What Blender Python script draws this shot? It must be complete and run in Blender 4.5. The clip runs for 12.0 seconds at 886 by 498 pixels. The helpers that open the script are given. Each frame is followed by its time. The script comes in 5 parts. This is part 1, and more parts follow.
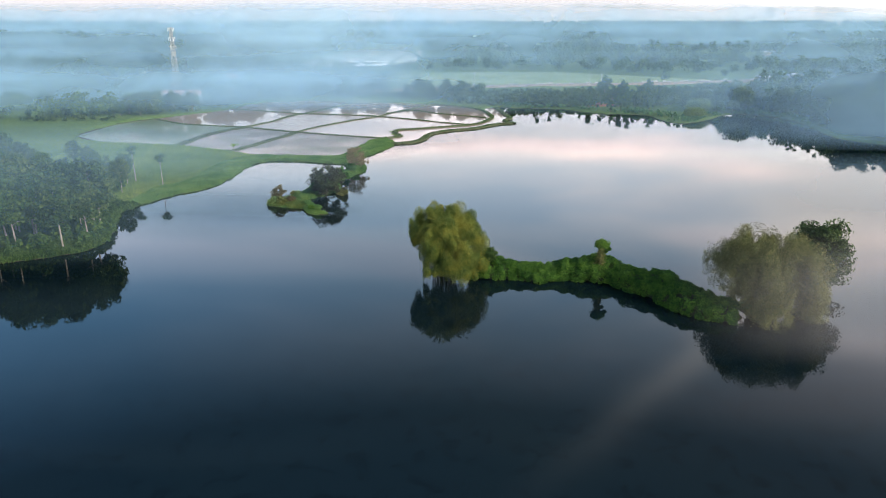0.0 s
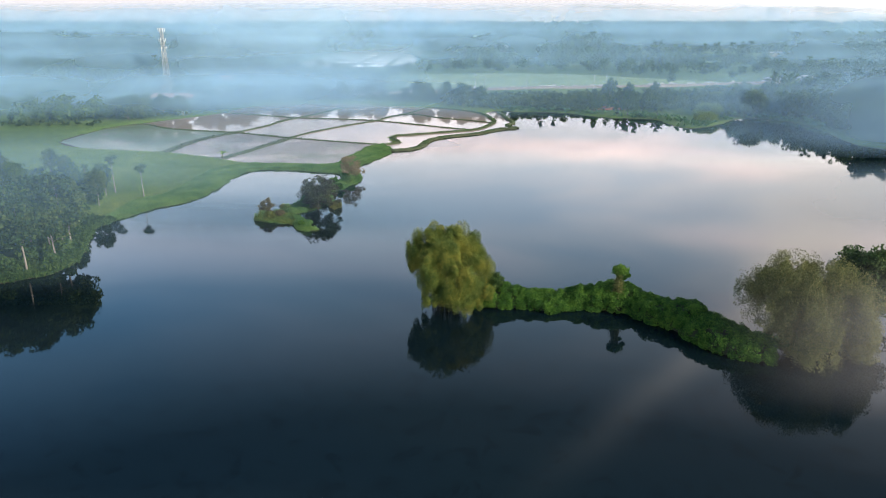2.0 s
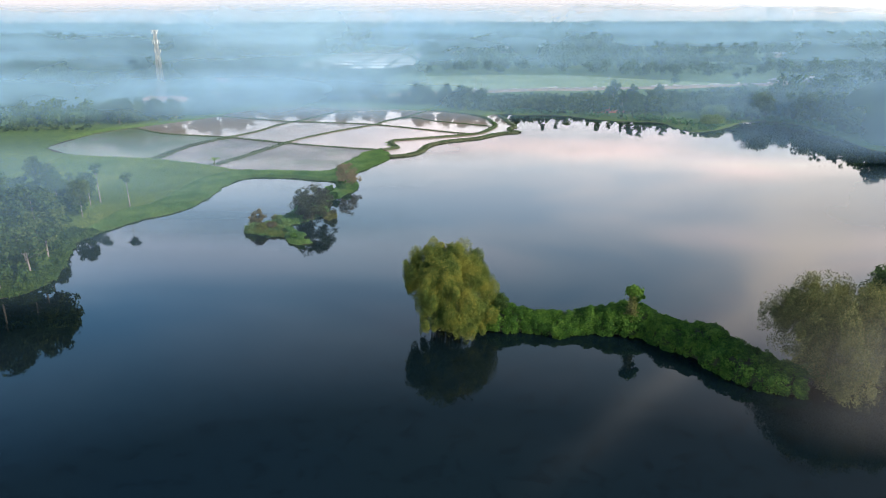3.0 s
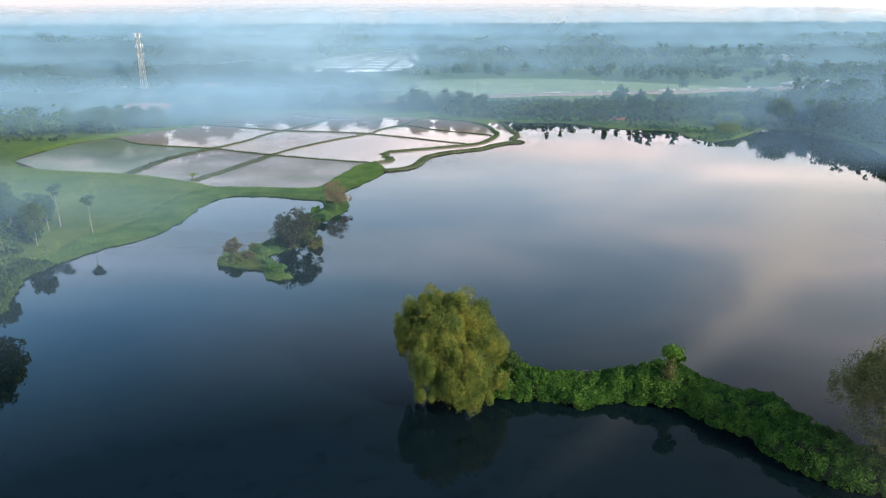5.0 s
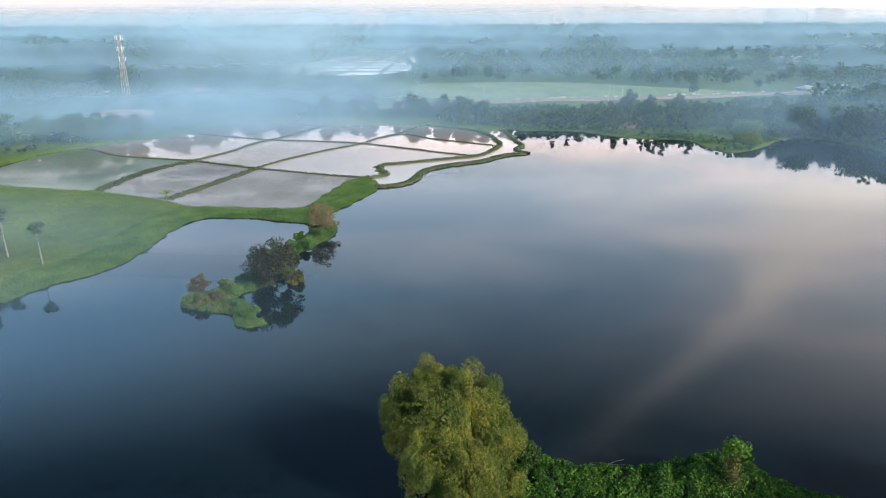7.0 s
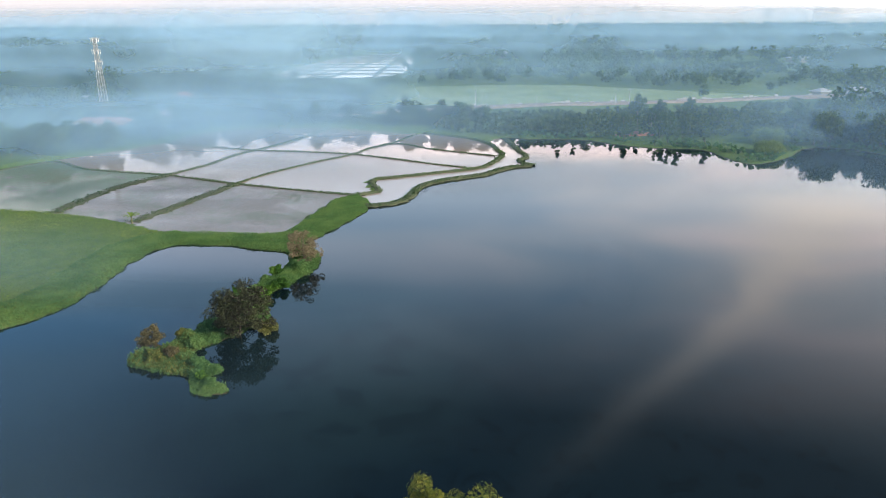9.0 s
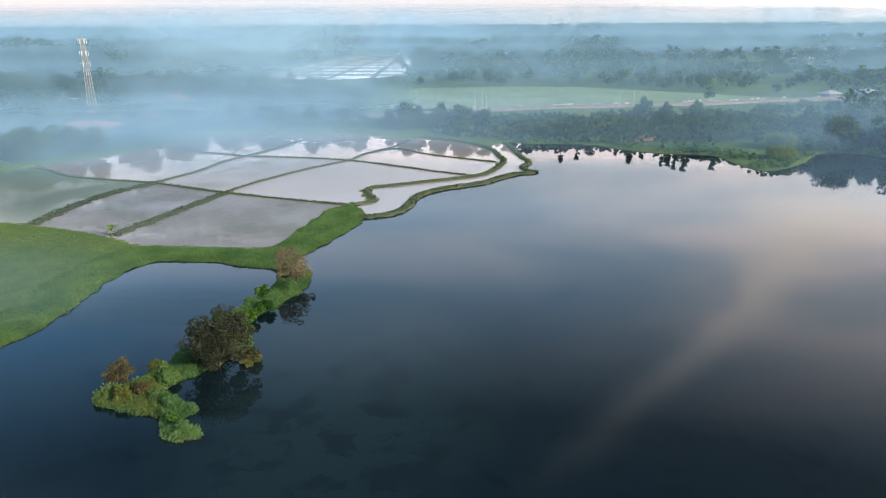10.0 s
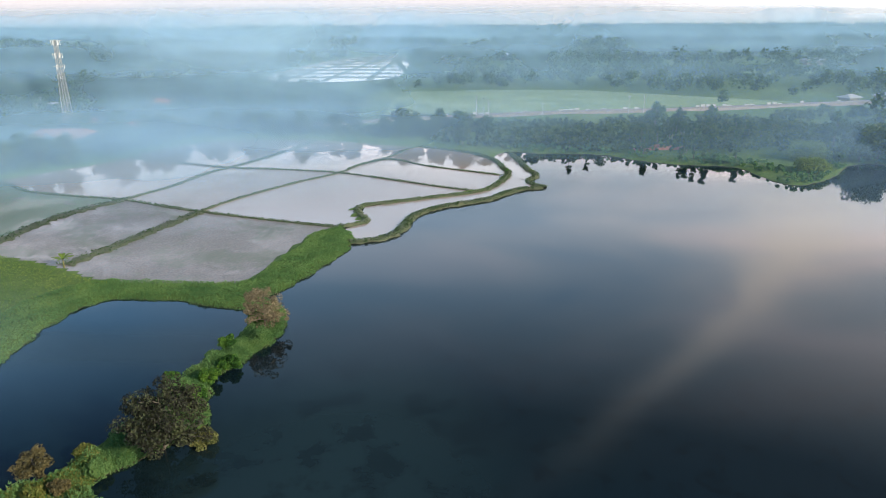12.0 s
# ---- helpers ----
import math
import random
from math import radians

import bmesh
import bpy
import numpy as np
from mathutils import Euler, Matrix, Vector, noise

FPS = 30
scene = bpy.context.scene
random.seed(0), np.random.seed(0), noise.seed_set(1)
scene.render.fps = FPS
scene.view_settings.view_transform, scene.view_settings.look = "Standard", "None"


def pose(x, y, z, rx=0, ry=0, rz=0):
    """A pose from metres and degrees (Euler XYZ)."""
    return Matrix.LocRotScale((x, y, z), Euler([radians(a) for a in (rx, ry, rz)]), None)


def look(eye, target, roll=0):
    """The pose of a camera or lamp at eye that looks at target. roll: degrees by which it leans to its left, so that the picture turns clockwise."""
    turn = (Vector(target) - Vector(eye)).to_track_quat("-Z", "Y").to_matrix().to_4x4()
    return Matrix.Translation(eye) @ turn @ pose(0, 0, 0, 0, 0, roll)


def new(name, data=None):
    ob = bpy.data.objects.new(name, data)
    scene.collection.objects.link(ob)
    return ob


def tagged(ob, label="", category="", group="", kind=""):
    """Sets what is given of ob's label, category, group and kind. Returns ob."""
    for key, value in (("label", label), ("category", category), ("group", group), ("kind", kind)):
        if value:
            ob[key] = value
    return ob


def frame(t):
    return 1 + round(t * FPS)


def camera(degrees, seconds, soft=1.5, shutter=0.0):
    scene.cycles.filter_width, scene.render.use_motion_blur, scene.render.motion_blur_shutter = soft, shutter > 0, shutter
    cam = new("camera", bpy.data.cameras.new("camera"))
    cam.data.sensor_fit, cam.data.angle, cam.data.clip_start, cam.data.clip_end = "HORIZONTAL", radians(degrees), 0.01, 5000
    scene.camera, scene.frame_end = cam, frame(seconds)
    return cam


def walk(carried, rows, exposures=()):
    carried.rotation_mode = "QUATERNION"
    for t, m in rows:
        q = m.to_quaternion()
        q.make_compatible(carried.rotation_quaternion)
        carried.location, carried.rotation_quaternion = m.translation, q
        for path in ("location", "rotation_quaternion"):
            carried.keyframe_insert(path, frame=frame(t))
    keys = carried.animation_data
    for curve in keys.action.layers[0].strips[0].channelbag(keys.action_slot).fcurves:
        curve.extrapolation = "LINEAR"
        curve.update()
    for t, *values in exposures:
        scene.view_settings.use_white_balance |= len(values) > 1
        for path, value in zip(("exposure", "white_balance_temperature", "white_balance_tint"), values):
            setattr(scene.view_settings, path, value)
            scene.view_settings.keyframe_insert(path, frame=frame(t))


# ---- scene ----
cam = camera(64.0, 12.0, soft=0.8)
PATH = [
    (0, (1.535, -5.589, 51.134), (1.444, -3.697, 50.494), -0.1),
    (0.5, (1.385, -2.611, 51.031), (1.294, -0.719, 50.39), -0.1),
    (1, (1.218, 0.829, 51.056), (1.126, 2.721, 50.415), -0.1),
    (1.5, (0.864, 4.664, 51.096), (0.774, 6.557, 50.455), -0.2),
    (2, (0.638, 9.002, 51.103), (0.548, 10.895, 50.463), -0.1),
    (2.5, (0.425, 13.567, 51.201), (0.335, 15.46, 50.562), -0.2),
    (3, (0.189, 18.48, 51.245), (0.099, 20.374, 50.606), -0.2),
    (5, (-0.821, 39.46, 51.544), (-0.907, 41.354, 50.908), -0.3),
    (5.5, (-1.086, 44.941, 51.429), (-1.173, 46.836, 50.794), -0.4),
    (6, (-1.318, 50.385, 51.514), (-1.402, 52.279, 50.878), -0.3),
    (6.5, (-1.632, 56.053, 51.563), (-1.715, 57.947, 50.928), -0.3),
    (7, (-1.837, 61.66, 51.599), (-1.92, 63.555, 50.965), -0.3),
    (9, (-2.958, 84.315, 51.613), (-3.034, 86.211, 50.979), -0.4),
    (9.5, (-3.165, 89.927, 51.654), (-3.24, 91.822, 51.02), -0.4),
    (10, (-3.359, 95.54, 51.69), (-3.433, 97.435, 51.056), -0.4),
    (10.5, (-3.644, 101.072, 51.591), (-3.716, 102.968, 50.956), -0.4),
    (11, (-3.96, 106.703, 51.462), (-4.031, 108.599, 50.828), -0.4),
    (11.5, (-4.125, 112.454, 51.433), (-4.195, 114.35, 50.799), -0.4),
    (12, (-4.223, 117.96, 51.338), (-4.294, 119.855, 50.705), -0.4),
]
scene.cycles.transparent_max_bounces = 24
walk(cam, [(t, look(eye, target, roll)) for t, eye, target, roll in PATH], [(0, 0.62), (6, 0.60), (12, 0.51)])

# ---- sky, sun and exposure ----
SUN_AIM = Vector((0.78, -0.48, 0.42)).normalized()
world = bpy.data.worlds.new("morning_sky")
scene.world = world
world.use_nodes = True


def wire(tree, kind, **inputs):
    """A node with its inputs set: a value, or (node, socket) to link."""
    n = tree.nodes.new(kind)
    for key, v in inputs.items():
        slot = n.inputs[int(key[1:])] if key[0] == "i" and key[1:].isdigit() else n.inputs[key.replace("_", " ")]
        if isinstance(v, bpy.types.NodeSocket):
            tree.links.new(v, slot)
        else:
            slot.default_value = v
    return n


def maths(tree, op, a, b=0.5, clamp=False):
    n = wire(tree, "ShaderNodeMath", i0=a, i1=b)
    n.operation, n.use_clamp = op, clamp
    return n.outputs[0]


def mixed(tree, fac, a, b, blend="MIX"):
    n = tree.nodes.new("ShaderNodeMix")
    n.data_type, n.blend_type = "RGBA", blend
    for slot, v in ((0, fac), (6, a), (7, b)):
        if isinstance(v, bpy.types.NodeSocket):
            tree.links.new(v, n.inputs[slot])
        else:
            n.inputs[slot].default_value = v
    return n.outputs[2]


def ramp(tree, fac, stops):
    n = wire(tree, "ShaderNodeValToRGB", Fac=fac)
    els = n.color_ramp.elements
    while len(els) < len(stops):
        els.new(0.5)
    for e, (at, c) in zip(els, stops):
        e.position, e.color = at, (c if len(c) == 4 else (*c, 1)) if not isinstance(c, (int, float)) else (c, c, c, 1)
    return n.outputs[0]


def build_sky():
    t = world.node_tree
    t.nodes.clear()
    way = t.nodes.new("ShaderNodeTexCoord").outputs["Generated"]
    sep = wire(t, "ShaderNodeSeparateXYZ", Vector=way)
    sky = t.nodes.new("ShaderNodeTexSky")
    sky.sky_type, sky.sun_disc = "NISHITA", False
    sky.sun_elevation = math.asin(SUN_AIM.z)
    sky.sun_rotation = math.atan2(SUN_AIM.x, SUN_AIM.y)
    sky.air_density, sky.dust_density, sky.altitude = 1.5, 4.0, 50
    blue = mixed(t, 1.0, sky.outputs[0], (0.085, 0.085, 0.085, 1), "MULTIPLY")
    # a thin veil of high cloud, brightest a little above the horizon
    up = maths(t, "MAXIMUM", sep.outputs["Z"], 0.0)
    veil = ramp(t, up, [(0.0, (0.68, 0.63, 0.64)), (0.03, (1.02, 0.92, 0.93)), (0.10, (1.80, 1.60, 1.60)), (0.19, (1.90, 1.74, 1.74)), (0.265, (1.46, 1.47, 1.60)),
                        (0.38, (0.78, 0.92, 1.12)), (0.52, (0.14, 0.17, 0.22)), (1.0, (0.13, 0.19, 0.28))])
    # cloud sheets seen in perspective: direction over height
    over = maths(t, "ADD", up, 0.12)
    fx, fy = maths(t, "DIVIDE", sep.outputs["X"], over), maths(t, "DIVIDE", sep.outputs["Y"], over)
    flat = wire(t, "ShaderNodeCombineXYZ", X=fx, Y=fy, Z=0.0)
    turned = wire(t, "ShaderNodeMapping", Vector=flat.outputs[0], Rotation=(0, 0, radians(-38)), Scale=(0.5, 1.3, 1.0))
    puffs = wire(t, "ShaderNodeTexNoise", Vector=turned.outputs[0], Scale=1.3, Detail=4.0, Roughness=0.5, Distortion=0.5)
    cover = ramp(t, puffs.outputs[0], [(0.36, (0.70, 0.84, 0.94)), (0.50, (0.96, 1.0, 1.02)), (0.64, (1.42, 1.24, 1.18))])
    veil = mixed(t, maths(t, "MULTIPLY", maths(t, "ADD", up, -0.05), 8.0, clamp=True), veil, mixed(t, 1.0, veil, cover, "MULTIPLY"))
    # one long bright streak of cloud to the north-east: a thin tail that widens into a ragged bank
    across = maths(t, "ADD", maths(t, "MULTIPLY", fx, -0.603), maths(t, "MULTIPLY", fy, 0.798))
    along = maths(t, "ADD", maths(t, "MULTIPLY", fx, 0.798), maths(t, "MULTIPLY", fy, 0.603))
    tatter = wire(t, "ShaderNodeTexNoise", Vector=flat.outputs[0], Scale=4.5, Detail=4.0, Roughness=0.55, Distortion=0.3)
    far_along = maths(t, "MAXIMUM", maths(t, "ADD", along, -1.35), 0.0)
    ridge = maths(t, "ADD", 0.676, maths(t, "MULTIPLY", along, 0.174))
    ridge = maths(t, "ADD", ridge, maths(t, "MULTIPLY", far_along, 0.06))
    ragged = maths(t, "MULTIPLY", maths(t, "ADD", tatter.outputs[0], -0.5), maths(t, "ADD", 0.06, maths(t, "MULTIPLY", far_along, 0.34)))
    off = maths(t, "ADD", maths(t, "SUBTRACT", across, ridge), ragged)
    above = maths(t, "DIVIDE", maths(t, "MAXIMUM", off, 0.0), maths(t, "ADD", 0.045, maths(t, "MULTIPLY", maths(t, "MAXIMUM", maths(t, "ADD", along, -1.75), 0.0), 0.42)))
    below = maths(t, "DIVIDE", maths(t, "MAXIMUM", maths(t, "MULTIPLY", off, -1.0), 0.0), maths(t, "ADD", 0.045, maths(t, "MULTIPLY", far_along, 0.15)))
    dist = maths(t, "ADD", above, below)
    body = maths(t, "POWER", 2.718, maths(t, "MULTIPLY", maths(t, "MULTIPLY", dist, dist), -1.0))
    start = wire(t, "ShaderNodeMapRange", Value=along, From_Min=0.55, From_Max=2.05, To_Min=0.0, To_Max=1.0)
    streak = maths(t, "MULTIPLY", body, maths(t, "POWER", start.outputs[0], 1.6))
    veil = mixed(t, maths(t, "MULTIPLY", streak, 0.92), veil, (1.95, 1.80, 1.70, 1))
    # warmer and brighter towards the sun's side
    side = wire(t, "ShaderNodeVectorMath", i0=way, i1=(0.72, 0.62, 0.30))
    side.operation = "DOT_PRODUCT"
    glow = ramp(t, side.outputs["Value"], [(0.30, (0.34, 0.68, 1.0)), (0.55, (0.60, 0.84, 1.02)), (0.76, (0.82, 0.94, 1.02)), (0.97, (1.02, 0.93, 0.86))])
    veil = mixed(t, maths(t, "MULTIPLY", maths(t, "ADD", up, -0.19), 6.0, clamp=True), veil, mixed(t, 1.0, veil, glow, "MULTIPLY"))
    both = mixed(t, 0.86, blue, veil)
    bg = wire(t, "ShaderNodeBackground", Color=both, Strength=1.0)
    out = t.nodes.new("ShaderNodeOutputWorld")
    t.links.new(bg.outputs[0], out.inputs[0])


build_sky()
sun_data = bpy.data.lights.new("sun", "SUN")
sun_data.energy, sun_data.angle, sun_data.color = 3.7, radians(6), (1.0, 0.90, 0.70)
sun = new("sun", sun_data)
sun.matrix_world = look(tuple(SUN_AIM * 100), (0, 0, 0))

# ---- materials ----


def material(name):
    m = bpy.data.materials.new(name)
    m.use_nodes = True
    t = m.node_tree
    t.nodes.clear()
    return m, t


def finish(t, shader):
    out = t.nodes.new("ShaderNodeOutputMaterial")
    t.links.new(shader, out.inputs[0])


def rgb(c):
    return (*c, 1)


def leaf_material(name, dark, mid, light, patch=0.35, see=0.35, vary=0.40):
    """Leaves: tone by leaf and by spray, a little light shining through."""
    m, t = material(name)
    geo = t.nodes.new("ShaderNodeNewGeometry")
    obj = t.nodes.new("ShaderNodeObjectInfo")
    spray = wire(t, "ShaderNodeTexNoise", Vector=geo.outputs["Position"], Scale=patch, Detail=3.0, Roughness=0.6)
    tone = maths(t, "ADD", maths(t, "MULTIPLY", geo.outputs["Random Per Island"], vary), maths(t, "MULTIPLY", spray.outputs[0], 0.85))
    tone = maths(t, "ADD", tone, (0.40 - vary) / 2)
    tone = maths(t, "ADD", tone, maths(t, "MULTIPLY", obj.outputs["Random"], 0.16))
    c = ramp(t, tone, [(0.40, dark), (0.64, mid), (0.88, light)])
    p = wire(t, "ShaderNodeBsdfPrincipled", Base_Color=c, Roughness=0.62, Specular_IOR_Level=0.25)
    thin = wire(t, "ShaderNodeBsdfTranslucent", Color=c)
    mix = wire(t, "ShaderNodeMixShader", Fac=see, i1=p.outputs[0], i2=thin.outputs[0])
    finish(t, mix.outputs[0])
    return m


def rough_material(name, stops, scale=1.0, fine=12.0, roughness=0.85, bump=0.3, depth=0.05, metal=0.0):
    """Matt surface with stains at a large scale and grain at a small one."""
    m, t = material(name)
    pos = t.nodes.new("ShaderNodeTexCoord").outputs["Object"]
    big = wire(t, "ShaderNodeTexNoise", Vector=pos, Scale=scale, Detail=5.0, Roughness=0.6)
    small = wire(t, "ShaderNodeTexNoise", Vector=pos, Scale=scale * fine, Detail=3.0)
    fac = maths(t, "ADD", maths(t, "MULTIPLY", big.outputs[0], 0.7), maths(t, "MULTIPLY", small.outputs[0], 0.3))
    c = ramp(t, fac, stops)
    b = wire(t, "ShaderNodeBump", Strength=bump, Distance=depth, Height=small.outputs[0])
    p = wire(t, "ShaderNodeBsdfPrincipled", Base_Color=c, Roughness=roughness, Metallic=metal, Normal=b.outputs[0])
    finish(t, p.outputs[0])
    return m


def ground_material():
    m, t = material("meadow_and_soil")
    geo = t.nodes.new("ShaderNodeNewGeometry")
    pos = geo.outputs["Position"]
    sep = wire(t, "ShaderNodeSeparateXYZ", Vector=pos)
    fields = wire(t, "ShaderNodeTexNoise", Vector=pos, Scale=0.012, Detail=4.0, Roughness=0.55)
    tufts = wire(t, "ShaderNodeTexNoise", Vector=pos, Scale=0.35, Detail=5.0, Roughness=0.65)
    grain = wire(t, "ShaderNodeTexNoise", Vector=pos, Scale=3.0, Detail=3.0)
    fac = maths(t, "ADD", maths(t, "MULTIPLY", fields.outputs[0], 0.6), maths(t, "MULTIPLY", tufts.outputs[0], 0.4))
    grass = ramp(t, fac, [(0.34, (0.030, 0.070, 0.020)), (0.48, (0.070, 0.130, 0.032)), (0.60, (0.13, 0.18, 0.050)), (0.72, (0.17, 0.16, 0.08))])
    grass = mixed(t, 0.35, grass, ramp(t, grain.outputs[0], [(0.3, (0.03, 0.08, 0.02)), (0.7, (0.17, 0.23, 0.06))]))
    mud = ramp(t, tufts.outputs[0], [(0.3, (0.035, 0.032, 0.022)), (0.7, (0.09, 0.075, 0.05))])
    wet = maths(t, "MULTIPLY", maths(t, "ADD", sep.outputs["Z"], -0.02), 8.0, clamp=True)
    c = mixed(t, wet, mud, grass)
    b = wire(t, "ShaderNodeBump", Strength=0.6, Distance=0.25, Height=maths(t, "ADD", tufts.outputs[0], grain.outputs[0]))
    p = wire(t, "ShaderNodeBsdfPrincipled", Base_Color=c, Roughness=0.9, Specular_IOR_Level=0.2, Normal=b.outputs[0])
    finish(t, p.outputs[0])
    return m


def lake_material():
    m, t = material("dark_lake_water")
    pos = t.nodes.new("ShaderNodeNewGeometry").outputs["Position"]
    deep = wire(t, "ShaderNodeTexNoise", Vector=pos, Scale=0.02, Detail=3.0)
    c = ramp(t, deep.outputs[0], [(0.3, (0.003, 0.009, 0.014)), (0.7, (0.004, 0.010, 0.012))])
    weed = wire(t, "ShaderNodeTexNoise", Vector=pos, Scale=0.30, Detail=5.0, Roughness=0.65, Distortion=0.6)
    c = mixed(t, ramp(t, weed.outputs[0], [(0.52, 0.0), (0.64, 0.6)]), c, (0.0015, 0.004, 0.005, 1))
    # murky shallows with drowned weed beside the spit
    sep = wire(t, "ShaderNodeSeparateXYZ", Vector=pos)
    dx, dy = maths(t, "MULTIPLY", maths(t, "ADD", sep.outputs["X"], 22.0), 1 / 24), maths(t, "MULTIPLY", maths(t, "ADD", sep.outputs["Y"], -186.0), 1 / 34)
    reach = maths(t, "ADD", maths(t, "MULTIPLY", dx, dx), maths(t, "MULTIPLY", dy, dy))
    shoal = wire(t, "ShaderNodeMapRange", Value=maths(t, "ADD", reach, maths(t, "MULTIPLY", deep.outputs[0], 0.6)), From_Min=0.35, From_Max=1.5, To_Min=1.0, To_Max=0.0)
    beds = wire(t, "ShaderNodeTexNoise", Vector=pos, Scale=0.16, Detail=5.0, Roughness=0.6, Distortion=0.15)
    murk = mixed(t, ramp(t, beds.outputs[0], [(0.50, 0.0), (0.60, 1.0)]), (0.012, 0.025, 0.028, 1), (0.008, 0.016, 0.018, 1))
    c = mixed(t, shoal.outputs[0], c, murk)
    ripple = wire(t, "ShaderNodeTexNoise", Vector=pos, Scale=1.1, Detail=3.0, Roughness=0.5)
    swell = wire(t, "ShaderNodeTexNoise", Vector=pos, Scale=0.09, Detail=2.0)
    calm = ramp(t, swell.outputs[0], [(0.35, 0.15), (0.7, 1.0)])
    b = wire(t, "ShaderNodeBump", Strength=maths(t, "MULTIPLY", calm, 0.05), Distance=0.05, Height=ripple.outputs[0])
    p = wire(t, "ShaderNodeBsdfPrincipled", Base_Color=c, Roughness=0.035, IOR=1.333, Normal=b.outputs[0])
    finish(t, p.outputs[0])
    return m


def paddy_material(name, wetness, weedy=0.54, plants=(0.105, 0.105, 0.062)):
    """Flooded field: still water with mud and stubble showing through in rows."""
    m, t = material(name)
    pos = t.nodes.new("ShaderNodeNewGeometry").outputs["Position"]
    rows = wire(t, "ShaderNodeMapping", Vector=pos, Rotation=(0, 0, radians(62)), Scale=(2.2, 0.75, 1.0))
    rows.vector_type = "TEXTURE"
    a = wire(t, "ShaderNodeTexNoise", Vector=rows.outputs[0], Scale=0.95, Detail=8.0, Roughness=0.80, Distortion=0.3)
    b2 = wire(t, "ShaderNodeTexNoise", Vector=pos, Scale=0.06, Detail=3.0)
    fac = maths(t, "ADD", maths(t, "MULTIPLY", a.outputs[0], 0.80), maths(t, "MULTIPLY", b2.outputs[0], 0.20))
    mask = ramp(t, maths(t, "ADD", fac, wetness), [(0.44, 0.0), (0.58, 1.0)])
    grain = wire(t, "ShaderNodeTexNoise", Vector=pos, Scale=2.5, Detail=4.0)
    mudc = ramp(t, grain.outputs[0], [(0.3, (0.09, 0.082, 0.07)), (0.52, (0.165, 0.145, 0.125)), (0.7, (0.23, 0.195, 0.175))])
    weeds = wire(t, "ShaderNodeTexNoise", Vector=pos, Scale=0.085, Detail=5.0, Roughness=0.65)
    mudc = mixed(t, ramp(t, weeds.outputs[0], [(weedy, 0.0), (weedy + 0.08, 0.75)]), mudc, rgb(plants))
    mud = wire(t, "ShaderNodeBsdfPrincipled", Base_Color=mudc, Roughness=0.5)
    water = wire(t, "ShaderNodeBsdfPrincipled", Base_Color=(0.33, 0.265, 0.235, 1), Roughness=0.04, IOR=1.333)
    mix = wire(t, "ShaderNodeMixShader", Fac=mask, i1=mud.outputs[0], i2=water.outputs[0])
    finish(t, mix.outputs[0])
    return m


def smoke_haze_material(name, thickness, low, high, top, patch, seed, tint, ends, x0, half, thin=0.30, cap=0.55):
    """Wood smoke and air haze painted on a thin veil: nothing near the ground, thickest at mid height, ragged and
    fading upwards.
    """
    m, t = material(name)
    pos = t.nodes.new("ShaderNodeNewGeometry").outputs["Position"]
    sep = wire(t, "ShaderNodeSeparateXYZ", Vector=pos)
    moved = wire(t, "ShaderNodeMapping", Vector=pos, Location=(seed * 137.0, 0, seed * 31.0), Scale=(1.0, 1.0, 2.2))
    n = wire(t, "ShaderNodeTexNoise", Vector=moved.outputs[0], Scale=patch, Detail=4.0, Roughness=0.5, Distortion=0.4)
    ragged = ramp(t, n.outputs[0], [(0.32, thin), (0.66, 1.0)])
    rise = wire(t, "ShaderNodeMapRange", Value=sep.outputs["Z"], From_Min=low, From_Max=high, To_Min=0.0, To_Max=1.0)
    rise.interpolation_type = "SMOOTHSTEP"
    fall = wire(t, "ShaderNodeMapRange", Value=sep.outputs["Z"], From_Min=top * cap, From_Max=top, To_Min=1.0, To_Max=0.0)
    fall.interpolation_type = "SMOOTHSTEP"
    side = wire(t, "ShaderNodeMapRange", Value=sep.outputs["X"], From_Min=ends[0], From_Max=ends[1], To_Min=1.0, To_Max=ends[2])
    side.interpolation_type = "SMOOTHSTEP"
    edge = wire(t, "ShaderNodeMapRange", Value=maths(t, "ABSOLUTE", maths(t, "ADD", sep.outputs["X"], -x0)), From_Min=half * 0.35, From_Max=half * 0.98, To_Min=1.0, To_Max=0.0)
    edge.interpolation_type = "SMOOTHSTEP"
    ragged = maths(t, "MULTIPLY", ragged, edge.outputs[0])
    fac = maths(t, "MULTIPLY", maths(t, "MULTIPLY", rise.outputs[0], fall.outputs[0]), maths(t, "MULTIPLY", ragged, side.outputs[0]))
    fac = maths(t, "MULTIPLY", fac, thickness, clamp=True)
    clear = t.nodes.new("ShaderNodeBsdfTransparent")
    d = wire(t, "ShaderNodeBsdfDiffuse", Color=rgb(tint))
    tr = wire(t, "ShaderNodeBsdfTranslucent", Color=rgb(tint))
    both = wire(t, "ShaderNodeMixShader", Fac=0.5, i1=d.outputs[0], i2=tr.outputs[0])
    mix = wire(t, "ShaderNodeMixShader", Fac=fac, i1=clear.outputs[0], i2=both.outputs[0])
    finish(t, mix.outputs[0])
    return m


